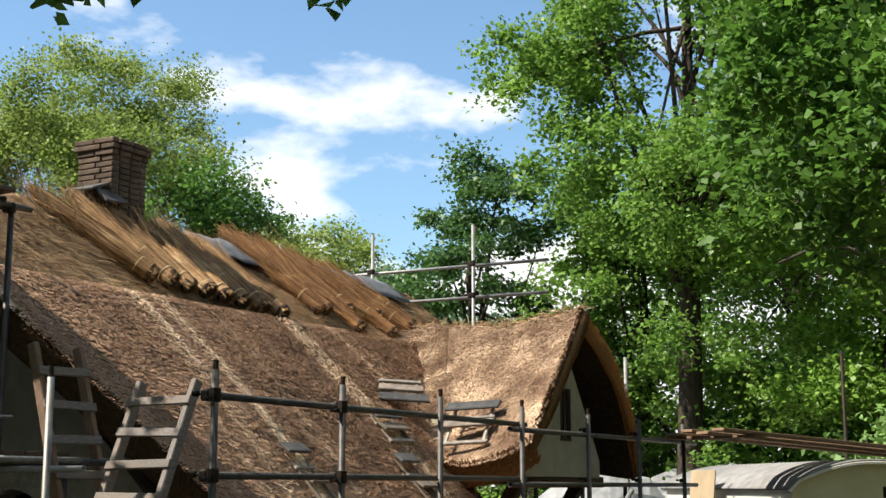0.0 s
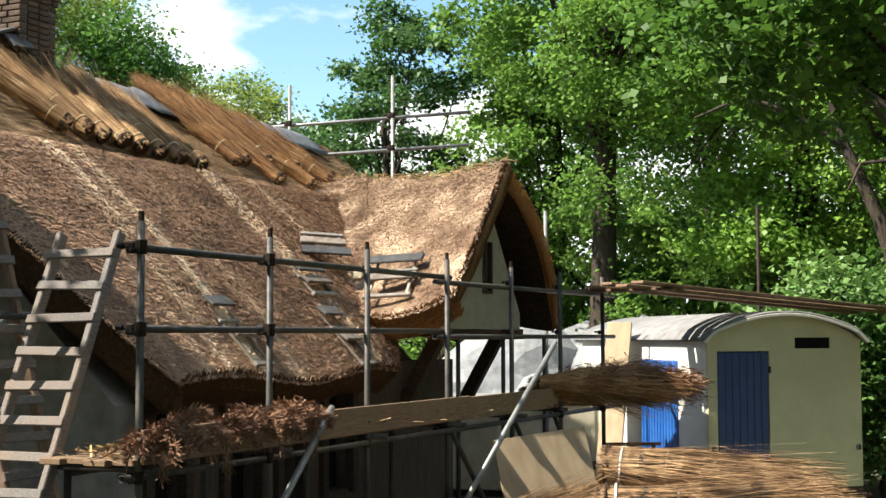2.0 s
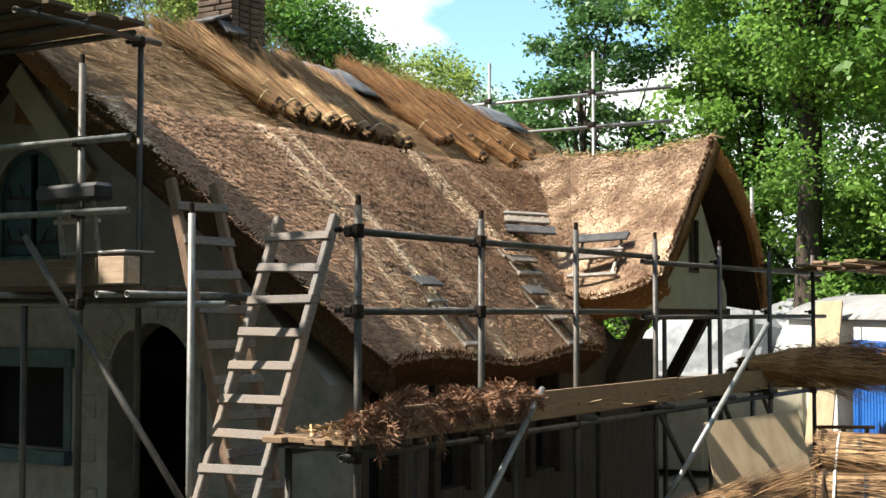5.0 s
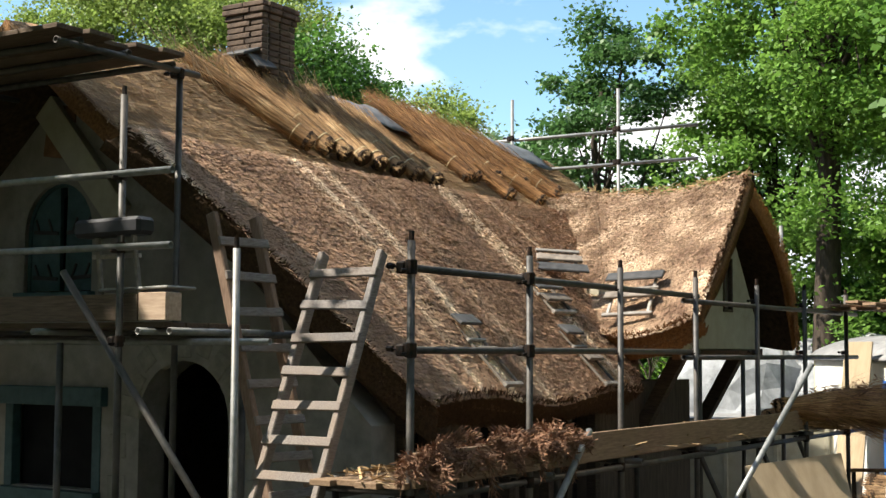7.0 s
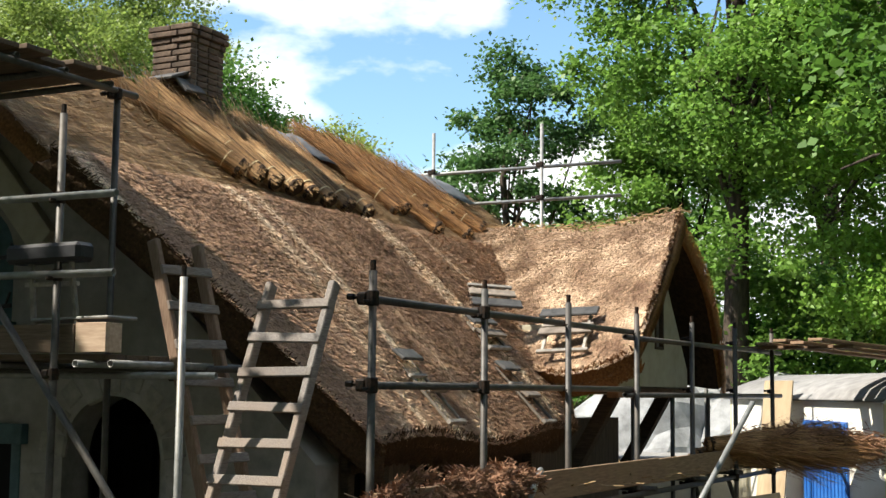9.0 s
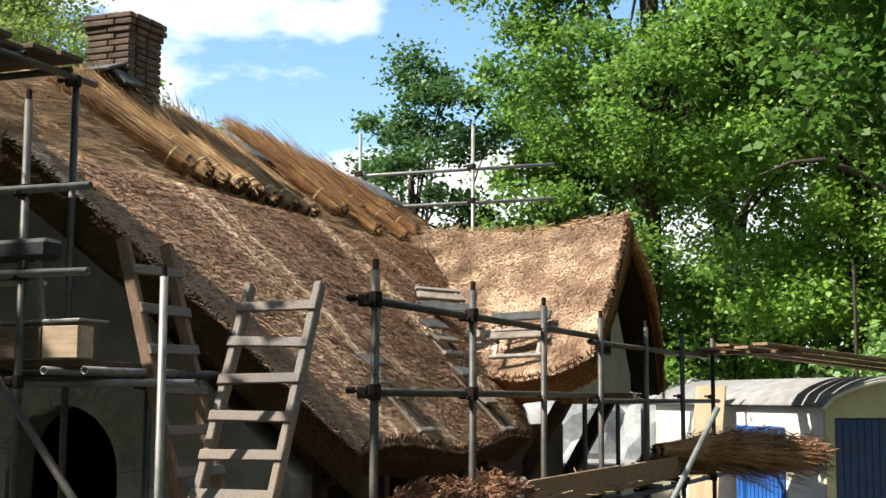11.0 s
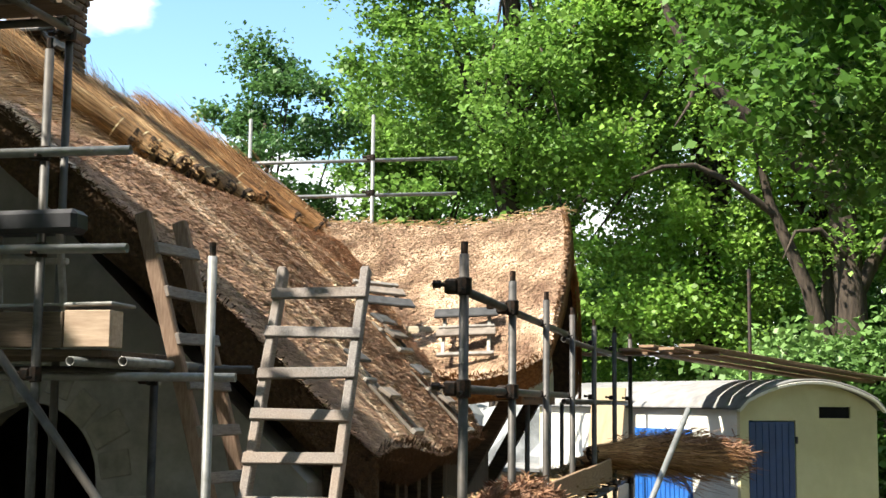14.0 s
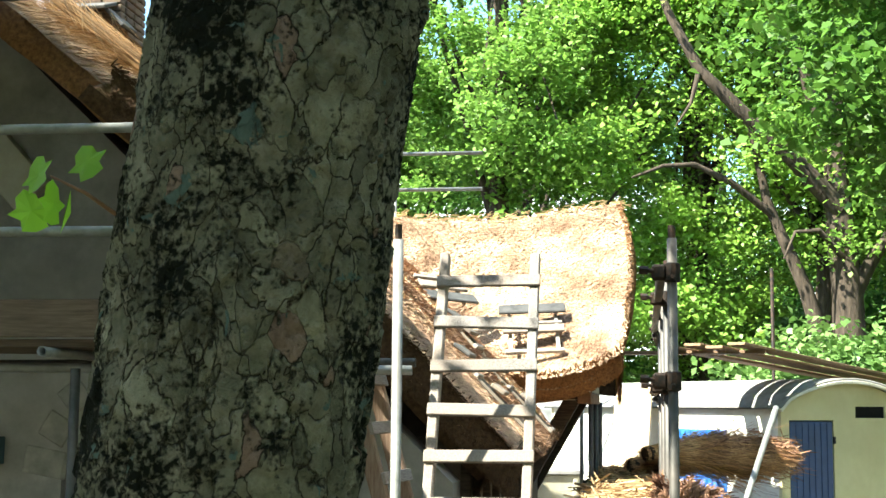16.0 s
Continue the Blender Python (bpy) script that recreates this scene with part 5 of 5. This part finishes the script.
# heap of plumes on the platform near its end
cl_n, per_n = 85, 170
cnt = cl_n * per_n
t = rng.uniform(0, 1, cl_n)
hang = rng.uniform(0, 1, cl_n) < 0.08 + 0.4 * (t < 0.08)
cen = np.stack([0.05 + rng.normal(0, 0.06, cl_n) + 0.05 * hang, -0.12 + 2.1 * t, 1.745 + 0.06 * t + rng.uniform(-0.02, 0.08, cl_n)], 1)
way = rng.normal(0, 1, (cl_n, 3)) * (0.4, 1, 0.25) + np.array((0.3, -0.3, 0.0)) + hang[:, None] * np.array((0.1, -0.3, -1.6))
way /= np.linalg.norm(way, axis=1, keepdims=True)
along = rng.uniform(0, 1, (cnt, 1))
fat = np.sin(np.pi * np.clip(along * 0.85 + 0.12, 0, 1)) * 0.02
base = np.repeat(cen, per_n, 0) + np.repeat(way, per_n, 0) * along * 0.22 + rng.normal(0, 1, (cnt, 3)) * fat - along ** 2 * np.array((0, 0, 0.08))
d = rng.normal(0, 0.016, (cnt, 3)) + np.repeat(way, per_n, 0) * 0.034
w = rng.normal(0, 0.0032, (cnt, 3))
out = np.stack([base - w, base + w, base + d + w * 0.4, base + d - w * 0.4], 1)
tagged(new("plume_heap", quads("plume_heap", out, 4, M_PLUME)), "heap of brown feathery reed plumes on the platform", "reed", kind="stuff")
cnt = 1500
base = np.stack([rng.uniform(-0.62, 0.02, cnt), rng.uniform(-0.1, 9.2, cnt), 1.615 + np.abs(rng.normal(0, 0.02, cnt))], 1)
d = rng.normal(0, 0.12, (cnt, 3)) * (1, 1, 0.25)
w = rng.normal(0, 0.004, (cnt, 3))
out = np.stack([base - w, base + w, base + d + w, base + d - w], 1)
tagged(new("straw_litter", quads("straw_litter", out, 4, M_REED_PALE)), "loose straw strewn over the platform", "straw", kind="stuff")

# ---- clutter beyond the platform ----
bx = thing("storage_box", pose(-2.6, 12.6, 0, 0, 0, 12), "dusty off-white site container behind the scaffold", "container")
part("body", Mesh().box(pose(0, 0, 0.75), 3.4, 1.6, 1.3, 0.02), M_PLASTER_PALE, bx)
part("lid", Mesh().box(pose(0, 0, 1.43), 3.5, 1.7, 0.06, 0.01), M_FELT, bx, "grey flat lid")
for i in range(5):
    part("rib", Mesh().box(pose(-1.4 + 0.7 * i, -0.81, 0.75), 0.06, 0.03, 1.2, 0.006), M_PLASTER_PALE, bx)
for x, y, s, z in ((-0.7, 10.2, 0.42, 0.3), (-0.2, 9.6, 0.36, 0.25)):
    b = Mesh().box(pose(x, y, z / 2 + 0.06, 0, 0, 20 * x), s * 1.6, s, z, 0.01)
    tagged(new("crate", data("crate", b, M_WHITE)), "small whitish crate standing in the yard", "crate")
for i in range(3):
    b = Mesh().box(pose(-0.4, 9.1, 0.16 + 0.09 * i, 0, 0, 8 + 2 * i), 1.3, 0.5, 0.07, 0.008)
    tagged(new("timber", data("timber", b, M_BROWNWOOD)), "stacked brown timber under the platform", "timber", "timbers under the platform")
fr_ = thing("trestle", pose(0.35, 9.3, 0, 0, 0, 30), "small wooden trestle beside the wagon", "trestle")
for x in (-0.3, 0.0, 0.3):
    part("leg", Mesh().beam((x, -0.1, 0), (x * 0.9, 0.05, 1.05), 0.05, 0.04), M_DARKWOOD, fr_)
for z in (0.5, 1.04):
    part("rail", Mesh().beam((-0.36, 0.03, z), (0.36, 0.03, z), 0.05, 0.04), M_BROWNWOOD, fr_)

# ---- rocks beyond the platform ----


def rock(x, y, z, sx, sy, sz, seed, label):
    bm = bmesh.new()
    bmesh.ops.create_icosphere(bm, subdivisions=3, radius=1)
    for v in bm.verts:
        h = 1 + 0.3 * noise.noise(v.co * 1.3 + Vector((seed, 0, 0))) + 0.12 * noise.noise(v.co * 4 + Vector((seed, 5, 0)))
        v.co = Vector((v.co.x * sx, v.co.y * sy, v.co.z * sz)) * h
    me = bpy.data.meshes.new("boulder")
    bm.to_mesh(me)
    bm.free()
    me.materials.append(M_ROCK)
    ob = new("boulder", me)
    ob.location = (x, y, z)
    return tagged(ob, label, "rock", "rocks behind the house")


for i, (x, y, s) in enumerate(((-4.2, 17.5, 1.5), (-2.0, 18.0, 1.7), (0.1, 18.5, 1.3), (-3.0, 19.5, 1.9))):
    rock(x, y, 1.0, s, s * 0.8, 1.7, i * 3.1, "large grey artificial boulder behind the house")


# ---- trees ----
def leaf_quads(centres, sizes, rng, up=0.5, curl=0.25):
    """Small folded leaves at the centres."""
    n_ = len(centres)
    nrm = rng.normal(0, 1, (n_, 3))
    nrm[:, 2] = np.abs(nrm[:, 2]) + up
    nrm /= np.linalg.norm(nrm, axis=1, keepdims=True)
    a = rng.normal(0, 1, (n_, 3))
    a -= nrm * (a * nrm).sum(1, keepdims=True)
    a /= np.linalg.norm(a, axis=1, keepdims=True)
    b = np.cross(nrm, a)
    s = sizes[:, None]
    w = s * rng.uniform(0.30, 0.5, (n_, 1))
    base, tip = centres - a * s * 0.5, centres + a * s * 0.5 - nrm * s * curl * 0.5
    return np.stack([base, centres + b * w + nrm * s * curl * 0.4, tip, centres - b * w + nrm * s * curl * 0.4], 1)


def tree(x, y, h, crown_z, rx, ry, rz, clumps, per, leaf, mat, seed, label, trunk_r=0.25, lean=(0, 0), bark=None, holes=0.15, name="tree", clump_r=0.55, trunk_top=None, category="tree"):
    """A broadleaf tree: tapered trunk, forking limbs that reach into the clumps, and many leaves in clumps with gaps between."""
    rng = np.random.default_rng(seed)
    th = thing(name, pose(x, y, 0), label, category, "trees round the house")
    tb = Mesh()
    top = Vector((lean[0], lean[1], trunk_top or (crown_z + rz * 0.4)))
    steps = 7
    pts = [Vector((0, 0, -0.2)).lerp(top, i / steps) + Vector((rng.normal(0, 0.08), rng.normal(0, 0.08), 0)) * (i > 0) for i in range(steps + 1)]
    tb.tube(pts, [trunk_r * (1.25 if i == 0 else 1 - 0.8 * i / steps) for i in range(steps + 1)], 10, True, 0.12, seed)
    cc = Vector((lean[0], lean[1], crown_z))
    boughs = max(8, int(clumps / 5))
    d = rng.normal(0, 1, (boughs, 3))
    d /= np.linalg.norm(d, axis=1, keepdims=True)
    r = rng.uniform(0.2, 1.0, boughs) ** 0.42
    r *= 1 + 0.28 * np.array([noise.noise(Vector(v) * 1.9 + Vector((seed, 0, 0))) for v in d])
    bpos = np.array(cc) + d * r[:, None] * np.array((rx, ry, rz))
    bpos = bpos[rng.uniform(0, 1, boughs) > holes]
    # each bough carries a dome of leaf sprays, open below
    per_b = max(4, int(round(clumps / boughs)))
    q = rng.normal(0, 1, (len(bpos) * per_b, 3))
    q[:, 2] = np.abs(q[:, 2]) * 1.1 - 0.5
    q /= np.linalg.norm(q, axis=1, keepdims=True)
    br_ = clump_r * 1.25 * rng.uniform(0.6, 1.35, len(bpos))
    cpos = np.repeat(bpos, per_b, 0) + q * np.repeat(br_, per_b)[:, None] * rng.uniform(0.6, 1.05, (len(q), 1)) * (1.05, 1.05, 0.95)
    cpos = cpos[cpos[:, 2] > 0.35]
    for c in cpos[:: max(1, len(cpos) // 20)]:
        f = rng.uniform(0.35, 0.85)
        a = pts[0].lerp(top, f)
        e = Vector(c)
        mid = a.lerp(e, 0.5) + Vector((0, 0, rng.uniform(-0.1, 0.35)))
        r0 = trunk_r * (0.42 - 0.3 * f)
        tb.tube([a, a.lerp(mid, 0.5) + Vector((0, 0, 0.06)), mid, e], [r0, r0 * 0.8, r0 * 0.55, 0.012], 6, False, 0.1, seed)
    part("trunk", tb, bark or M_BARK_FAR, th, smooth=True)
    rad = clump_r * rng.uniform(0.55, 1.2, len(cpos))
    pos = np.repeat(cpos, per, 0) + rng.normal(0, 0.5, (len(cpos) * per, 3)) * np.repeat(rad, per)[:, None] * (1, 1, 0.62)
    sz = leaf * rng.uniform(0.6, 1.3, len(pos))
    part("crown", quads("crown", leaf_quads(pos, sz, rng), 4, mat), None, th, kind="stuff")
    return th


tree(-38, 38, 22, 14.5, 7.5, 7.0, 7.4, 640, 250, 0.165, M_LEAF_OLIVE, 41, "tall sunlit tree with olive-green leaves", 0.45, clump_r=1.3)
tree(-29.5, 37, 16, 9.0, 3.8, 4.0, 6.2, 300, 160, 0.19, M_LEAF_DARK, 42, "dark green tree behind the chimney", 0.35, clump_r=1.2)
tree(-36, 54, 17, 10.0, 6.5, 6.0, 6.0, 400, 160, 0.24, M_LEAF_OLIVE, 43, "distant yellow-green tree beyond the roof", 0.35, clump_r=1.3)
tree(-47, 60, 19, 11.5, 7.0, 6.0, 7.0, 360, 160, 0.25, M_LEAF_OLIVE, 44, "distant yellow-green tree beyond the roof", 0.35, clump_r=1.3)
tree(-27, 50, 13, 7.4, 6.0, 5.0, 4.6, 340, 160, 0.22, M_LEAF_BLUE, 45, "distant bluish-green tree beyond the roof", 0.35, clump_r=1.2)
tree(-8.35, 20.0, 11, 6.6, 1.75, 1.9, 3.9, 150, 160, 0.115, M_LEAF_SHADE, 46, "young oak with an open crown against the sky", 0.2, clump_r=0.5, holes=0.1)
tree(-2.75, 18.5, 17, 11.0, 3.3, 3.2, 7.4, 500, 188, 0.112, M_LEAF_OAK, 47, "tall oak with dense green leaves", 0.3, clump_r=0.6, holes=0.1)
tree(-5.45, 23.0, 12, 6.2, 1.55, 1.7, 5.2, 210, 170, 0.12, M_LEAF_OAK, 59, "slender green oak standing behind the dormer roof", 0.2, clump_r=0.6, holes=0.08)
tree(0.8, 19.5, 17, 9.5, 3.8, 3.4, 7.2, 517, 188, 0.106, M_LEAF_BRIGHT, 48, "tall leafy tree in bright sunlight", 0.32, clump_r=0.62, holes=0.1)
tree(2.6, 17.4, 15, 9.6, 3.6, 2.4, 4.8, 431, 188, 0.099, M_LEAF_BRIGHT, 49, "broad tree with a brown forked trunk", 0.26, (1.0, 0.2), clump_r=0.8)
tree(6.5, 18.0, 16, 8.8, 4.2, 4.0, 6.4, 517, 174, 0.106, M_LEAF_OAK, 50, "tall leafy tree behind the wagon", 0.32, clump_r=0.72, holes=0.1)
tree(10.5, 20.0, 16, 8.5, 4.5, 4.0, 6.8, 375, 159, 0.112, M_LEAF_DARK, 51, "tall dark green tree behind the yard", 0.32, clump_r=0.9)
tree(-3.4, 30.0, 15, 7.6, 4.3, 4.0, 6.6, 330, 159, 0.145, M_LEAF_DARK, 52, "dark green tree of the wood behind", 0.35, clump_r=1.1)
tree(2.0, 31.0, 15, 7.5, 6.0, 4.0, 7.0, 375, 159, 0.145, M_LEAF_DARK, 53, "dark green tree of the wood behind", 0.35, clump_r=1.1)
tree(11.0, 32.0, 15, 7.5, 6.0, 4.0, 7.0, 325, 159, 0.145, M_LEAF_DARK, 54, "dark green tree of the wood behind", 0.35, clump_r=1.1)
tree(-14.0, 33.0, 10, 4.2, 3.4, 3.5, 3.2, 170, 100, 0.22, M_LEAF_BLUE, 55, "bluish-green tree of the wood behind", 0.3, clump_r=1.0)
tree(18.0, 28.0, 15, 7.5, 6.0, 4.5, 7.0, 220, 100, 0.24, M_LEAF_DARK, 56, "dark green tree of the wood behind", 0.35, clump_r=1.2)
# hanging maple branches over the yard
tree(6.8, 8.0, 10, 6.6, 2.9, 2.3, 2.3, 330, 110, 0.115, M_LEAF_MAPLE, 57, "maple whose leafy branches hang over the yard", 0.24, (-3.0, -0.6), clump_r=0.5, trunk_top=7.5)
# unseen trees added round the yard and behind the path, to block sky light
for i, (x, y, h) in enumerate(((12.5, -2, 11), (13, 5, 12), (9, -10, 11), (3, -14, 10), (-4, -16, 9), (-12, -15, 9), (-16, -7, 9), (-17, 2, 10), (-20, 8, 11), (13.5, 12, 12), (16, -8, 12))):
    tree(x, y, h, h * 0.55, 3.4, 3.4, h * 0.45, 170, 60, 0.34, M_LEAF_DARK, 90 + i, "unseen tree added round the yard to block sky light", 0.28, clump_r=1.2)
# unseen trees added to shade the front gable, the near trunk and the path
tree(-9.2, -4.6, 11, 8.0, 2.2, 2.0, 2.3, 230, 90, 0.2, M_LEAF_OAK, 120, "unseen leafy maple added to shade the front gable", 0.25, (1.0, 1.2), clump_r=0.45, holes=0.0)
tree(-5.6, -8.0, 11, 8.0, 2.8, 2.2, 2.2, 230, 90, 0.2, M_LEAF_OAK, 121, "unseen leafy maple added beside the path for its shade", 0.25, (1.2, 1.2), clump_r=0.45, holes=0.0)
tree(2.5, -11.0, 11, 8.4, 3.6, 2.6, 2.4, 230, 90, 0.2, M_LEAF_OAK, 122, "unseen leafy maple added behind the path for its shade", 0.25, clump_r=0.45, holes=0.0)
# rhododendron and undergrowth
tree(3.0, 13.6, 4, 1.9, 1.9, 1.2, 1.7, 260, 80, 0.12, M_LEAF_RHODO, 58, "glossy rhododendron bush behind the wagon", 0.12, name="rhododendron", clump_r=0.45, holes=0.05, category="shrub")
for i, (x, y, r) in enumerate(((-1.5, 21.5, 1.6), (1.2, 14.8, 1.2), (-4.5, 22.5, 1.6), (6.6, 14.5, 1.6), (-8, 22, 2.0), (9.5, 15.5, 1.8))):
    tree(x, y, 3, r * 1.05, r * 1.2, r, r * 1.1, 90, 60, 0.11, M_LEAF_BRIGHT, 60 + i, "fresh green undergrowth below the trees", 0.06, name="shrub", clump_r=0.42, holes=0.05, category="shrub")

for i in range(9):
    x = -14 + 4.0 * i
    tree(x, 26.5 + 1.5 * math.sin(i * 2.1), 6, 2.9, 2.9, 1.6, 3.0, 150, 80, 0.2, M_LEAF_DARK, 130 + i, "dark thicket along the edge of the wood", 0.08, name="thicket", clump_r=0.8, holes=0.0, category="shrub")
# forked stems of the broad tree
fork = thing("forked_tree", pose(3.2, 16.6, 0), "forked brown tree with spreading limbs over the bushes", "tree", "trees round the house")
fk = Mesh().tube([(0.05, 0, -0.1), (0.03, 0, 1.5), (0.02, 0, 3.0), (0.0, 0, 4.3), (-0.1, 0, 5.4), (-0.17, 0, 6.6), (-0.1, 0.2, 9.0)], [0.36, 0.3, 0.28, 0.25, 0.22, 0.18, 0.08], 12, True, 0.12, 3)
part("trunk", fk, M_BARK_FAR, fork, smooth=True)
BOUGHS = [([(-0.1, 0, 2.2), (-0.35, -0.05, 3.1), (-0.7, -0.1, 4.3), (-1.28, -0.2, 5.7), (-1.6, -0.3, 7.2)], 0.19),
         ([(0.0, 0, 4.0), (0.35, -0.1, 4.7), (0.75, -0.2, 5.3), (1.4, -0.3, 5.8)], 0.15),
         ([(-0.12, -0.1, 5.6), (-0.9, -0.5, 6.4), (-1.7, -0.8, 7.1), (-2.4, -1.0, 7.8), (-2.9, -1.0, 8.8), (-3.2, -0.8, 9.8)], 0.17),
         ([(-1.2, -0.2, 5.5), (-1.9, -0.6, 6.0), (-2.5, -0.9, 6.25), (-3.0, -1.1, 6.2), (-3.5, -1.2, 6.0)], 0.07),
         ([(-0.17, 0, 6.4), (-0.6, -0.4, 7.6), (-0.9, -0.6, 8.8), (-1.0, -0.6, 10.0)], 0.14),
         ([(-0.1, -0.2, 4.8), (-0.5, -0.5, 5.2), (-0.9, -0.7, 5.15), (-1.1, -0.8, 4.7)], 0.06),
         ([(-2.4, -1.0, 7.8), (-2.55, -1.2, 7.2), (-2.8, -1.3, 6.8)], 0.05)]
for pts, r in BOUGHS:
    part("limb", Mesh().tube(pts, [r * (1 - 0.75 * i / (len(pts) - 1)) for i in range(len(pts))], 8, False, 0.1, 4), M_BARK_FAR, fork, smooth=True)

# maple close to the path; its crown shades the front gable
maple = thing("maple", pose(-0.91, -3.72, 0), "old maple with scaly mossy bark beside the path", "tree", "trees round the house")
mb = Mesh()
heights = [-0.2 + 0.15 * i for i in range(12)] + [1.6 + 0.0075 * i for i in range(240)] + [3.4 + 0.14 * i for i in range(21)]
nr = 250
for z in heights:
    r = 0.256 + 0.12 * math.exp(-max(z, 0) * 0.9) + 0.012 * max(0.0, z - 3.2)
    cx = 0.12 * (z - 2.3) - 0.02 if z > 0.6 else -0.224
    for j in range(nr):
        a = 2 * math.pi * j / nr
        p = Vector((math.cos(a), math.sin(a), 0))
        q = Vector((p.x * 6.2, p.y * 6.2, z * 13.0))
        q += noise.noise_vector(q * 0.9) * 0.45 + noise.noise_vector(q * 3.1) * 0.16
        dist, cells = noise.voronoi(q)
        edge = (dist[1] ** 2 - dist[0] ** 2) / (2 * (cells[1] - cells[0]).length)
        own = noise.cell(cells[0] * 3.7)
        plate = smoothstep(edge / 0.13)
        curl = 0.35 * math.exp(-((edge - 0.2) / 0.1) ** 2)
        h = 0.008 * (plate + curl) * (0.6 + 0.5 * abs(own)) + 0.004 * own * plate + 0.02 * noise.noise(q * 0.22) + 0.003 * noise.noise(q * 4) + 0.0016 * noise.noise(q * 11)
        p *= r + h
        mb.v.append((p.x + cx, p.y, z))
mb.f = [(i * nr + j, i * nr + (j + 1) % nr, (i + 1) * nr + (j + 1) % nr, (i + 1) * nr + j) for i in range(len(heights) - 1) for j in range(nr)]
trunk = part("trunk", mb, M_BARK, maple, "grey-brown scaly bark with black moss and pale lichen", smooth=True)
lb = Mesh()
rng = np.random.default_rng(77)
ends = []
for i in range(16):
    a = rng.uniform(0, 2 * np.pi)
    e = Vector((0.21 + math.cos(a) * rng.uniform(1.0, 2.5), math.sin(a) * rng.uniform(1, 2.4) - 0.4, rng.uniform(6.8, 10.0)))
    s = Vector((0.42, 0, rng.uniform(5.2, 6.1)))
    lb.tube([s, s.lerp(e, 0.4) + Vector((0, 0, 0.3)), e], [0.12, 0.07, 0.02], 7, False)
    ends.append(e)
part("limb", lb, M_BARK, maple, smooth=True)
cl_ = np.array([np.array(ends[rng.integers(0, 16)]) + rng.normal(0, 1, 3) * (1.0, 0.9, 0.8) for _ in range(200)])
cl_ = cl_[(cl_[:, 2] > 5.8)]
pos = np.repeat(cl_, 60, 0) + rng.normal(0, 0.27, (len(cl_) * 60, 3))
part("crown", quads("crown", leaf_quads(pos, 0.16 * rng.uniform(0.6, 1.3, len(pos)), rng), 4, M_LEAF_OAK), None, maple, kind="stuff")
# a low branch of the maple over the path
br = Mesh().tube([(0.4, 0.0, 5.3), (1.6, 0.2, 5.6), (2.9, 0.4, 5.0), (3.88, 0.45, 3.98)], [0.05, 0.035, 0.02, 0.006], 7, False)
br.tube([(1.6, 0.2, 5.6), (2.6, 0.1, 4.9), (3.22, -0.05, 3.92)], [0.03, 0.016, 0.006], 6, False)
part("branch", br, M_BARK, maple, smooth=True)
tips = np.array([(3.22, -0.05, 3.92), (3.11, -0.02, 3.95), (3.33, 0.0, 3.94), (3.88, 0.45, 3.97), (3.87, 0.46, 4.02)])
pos = np.repeat(tips, 22, 0) + rng.normal(0, 0.08, (110, 3)) * (1, 1, 0.5)
part("branch_leaves", quads("branch_leaves", leaf_quads(pos, 0.085 * rng.uniform(0.7, 1.3, len(pos)), rng), 4, M_LEAF_DARK), None, maple, kind="stuff")
# sprout on the trunk
tw = Mesh().tube([(-0.21, -0.1, 2.62), (-0.275, -0.15, 2.67), (-0.335, -0.18, 2.70)], [0.005, 0.004, 0.002], 5)
sprout = part("sprout", tw, M_BROWNWOOD, maple)
for i, (dx, dz) in enumerate(((-0.265, 2.725), (-0.365, 2.63), (-0.315, 2.64), (-0.272, 2.62), (-0.328, 2.69))):
    lm = Mesh()
    lp = [(0, -0.5), (0.32, -0.42), (0.28, -0.15), (0.55, 0.05), (0.3, 0.15), (0.25, 0.42), (0.0, 0.6), (-0.25, 0.42), (-0.3, 0.15), (-0.55, 0.05), (-0.28, -0.15), (-0.32, -0.42)]
    m = pose(dx, -0.17 - 0.02 * i, dz, 65 + 12 * i, 15 * (i - 2), 40 * i)
    s = 0.08
    lm.v = [tuple(m @ Vector((0, 0, 0.004)))] + [tuple(m @ Vector((p * s, q * s, -0.006 * (i % 2)))) for p, q in lp]
    lm.f = [(0, 1 + k, 1 + (k + 1) % 12) for k in range(12)]
    part("leaf", lm, M_SPROUT, sprout)

# ---- bricks of the chimney ----
for row_ in range(20):
    z = 4.72 + row_ * 0.062
    out_ = 0.035 if row_ >= 18 else (0.015 if row_ == 17 else 0.0)
    x0, x1, y0, y1 = CX0 - out_, CX1 + out_, CY0 - out_, CY1 + out_
    for s in range(2):
        ln = (x1 - x0) / 2 - 0.012 if row_ % 2 else ((x1 - x0) * 0.66 if s == 0 else (x1 - x0) * 0.34) - 0.012
        cx = x0 + (x1 - x0) * (0.25 + 0.5 * s) if row_ % 2 else (x0 + (x1 - x0) * 0.33 if s == 0 else x1 - (x1 - x0) * 0.17)
        for y in (y0 + 0.04, y1 - 0.04):
            brick(ch, cx, y + 0.004 * math.sin(row_ * 3 + s * 5), z, 1.2 * math.sin(row_ * 7 + s), ln)
    for s in range(2):
        ln = (y1 - y0 - 0.19) / 2 - 0.01
        cy = y0 + 0.095 + (y1 - y0 - 0.19) * (0.25 + 0.5 * s)
        for x in (x0 + 0.04, x1 - 0.04):
            brick(ch, x + 0.004 * math.sin(row_ * 5 + s), cy, z, 90 + 1.2 * math.sin(row_ * 4 + s), ln)
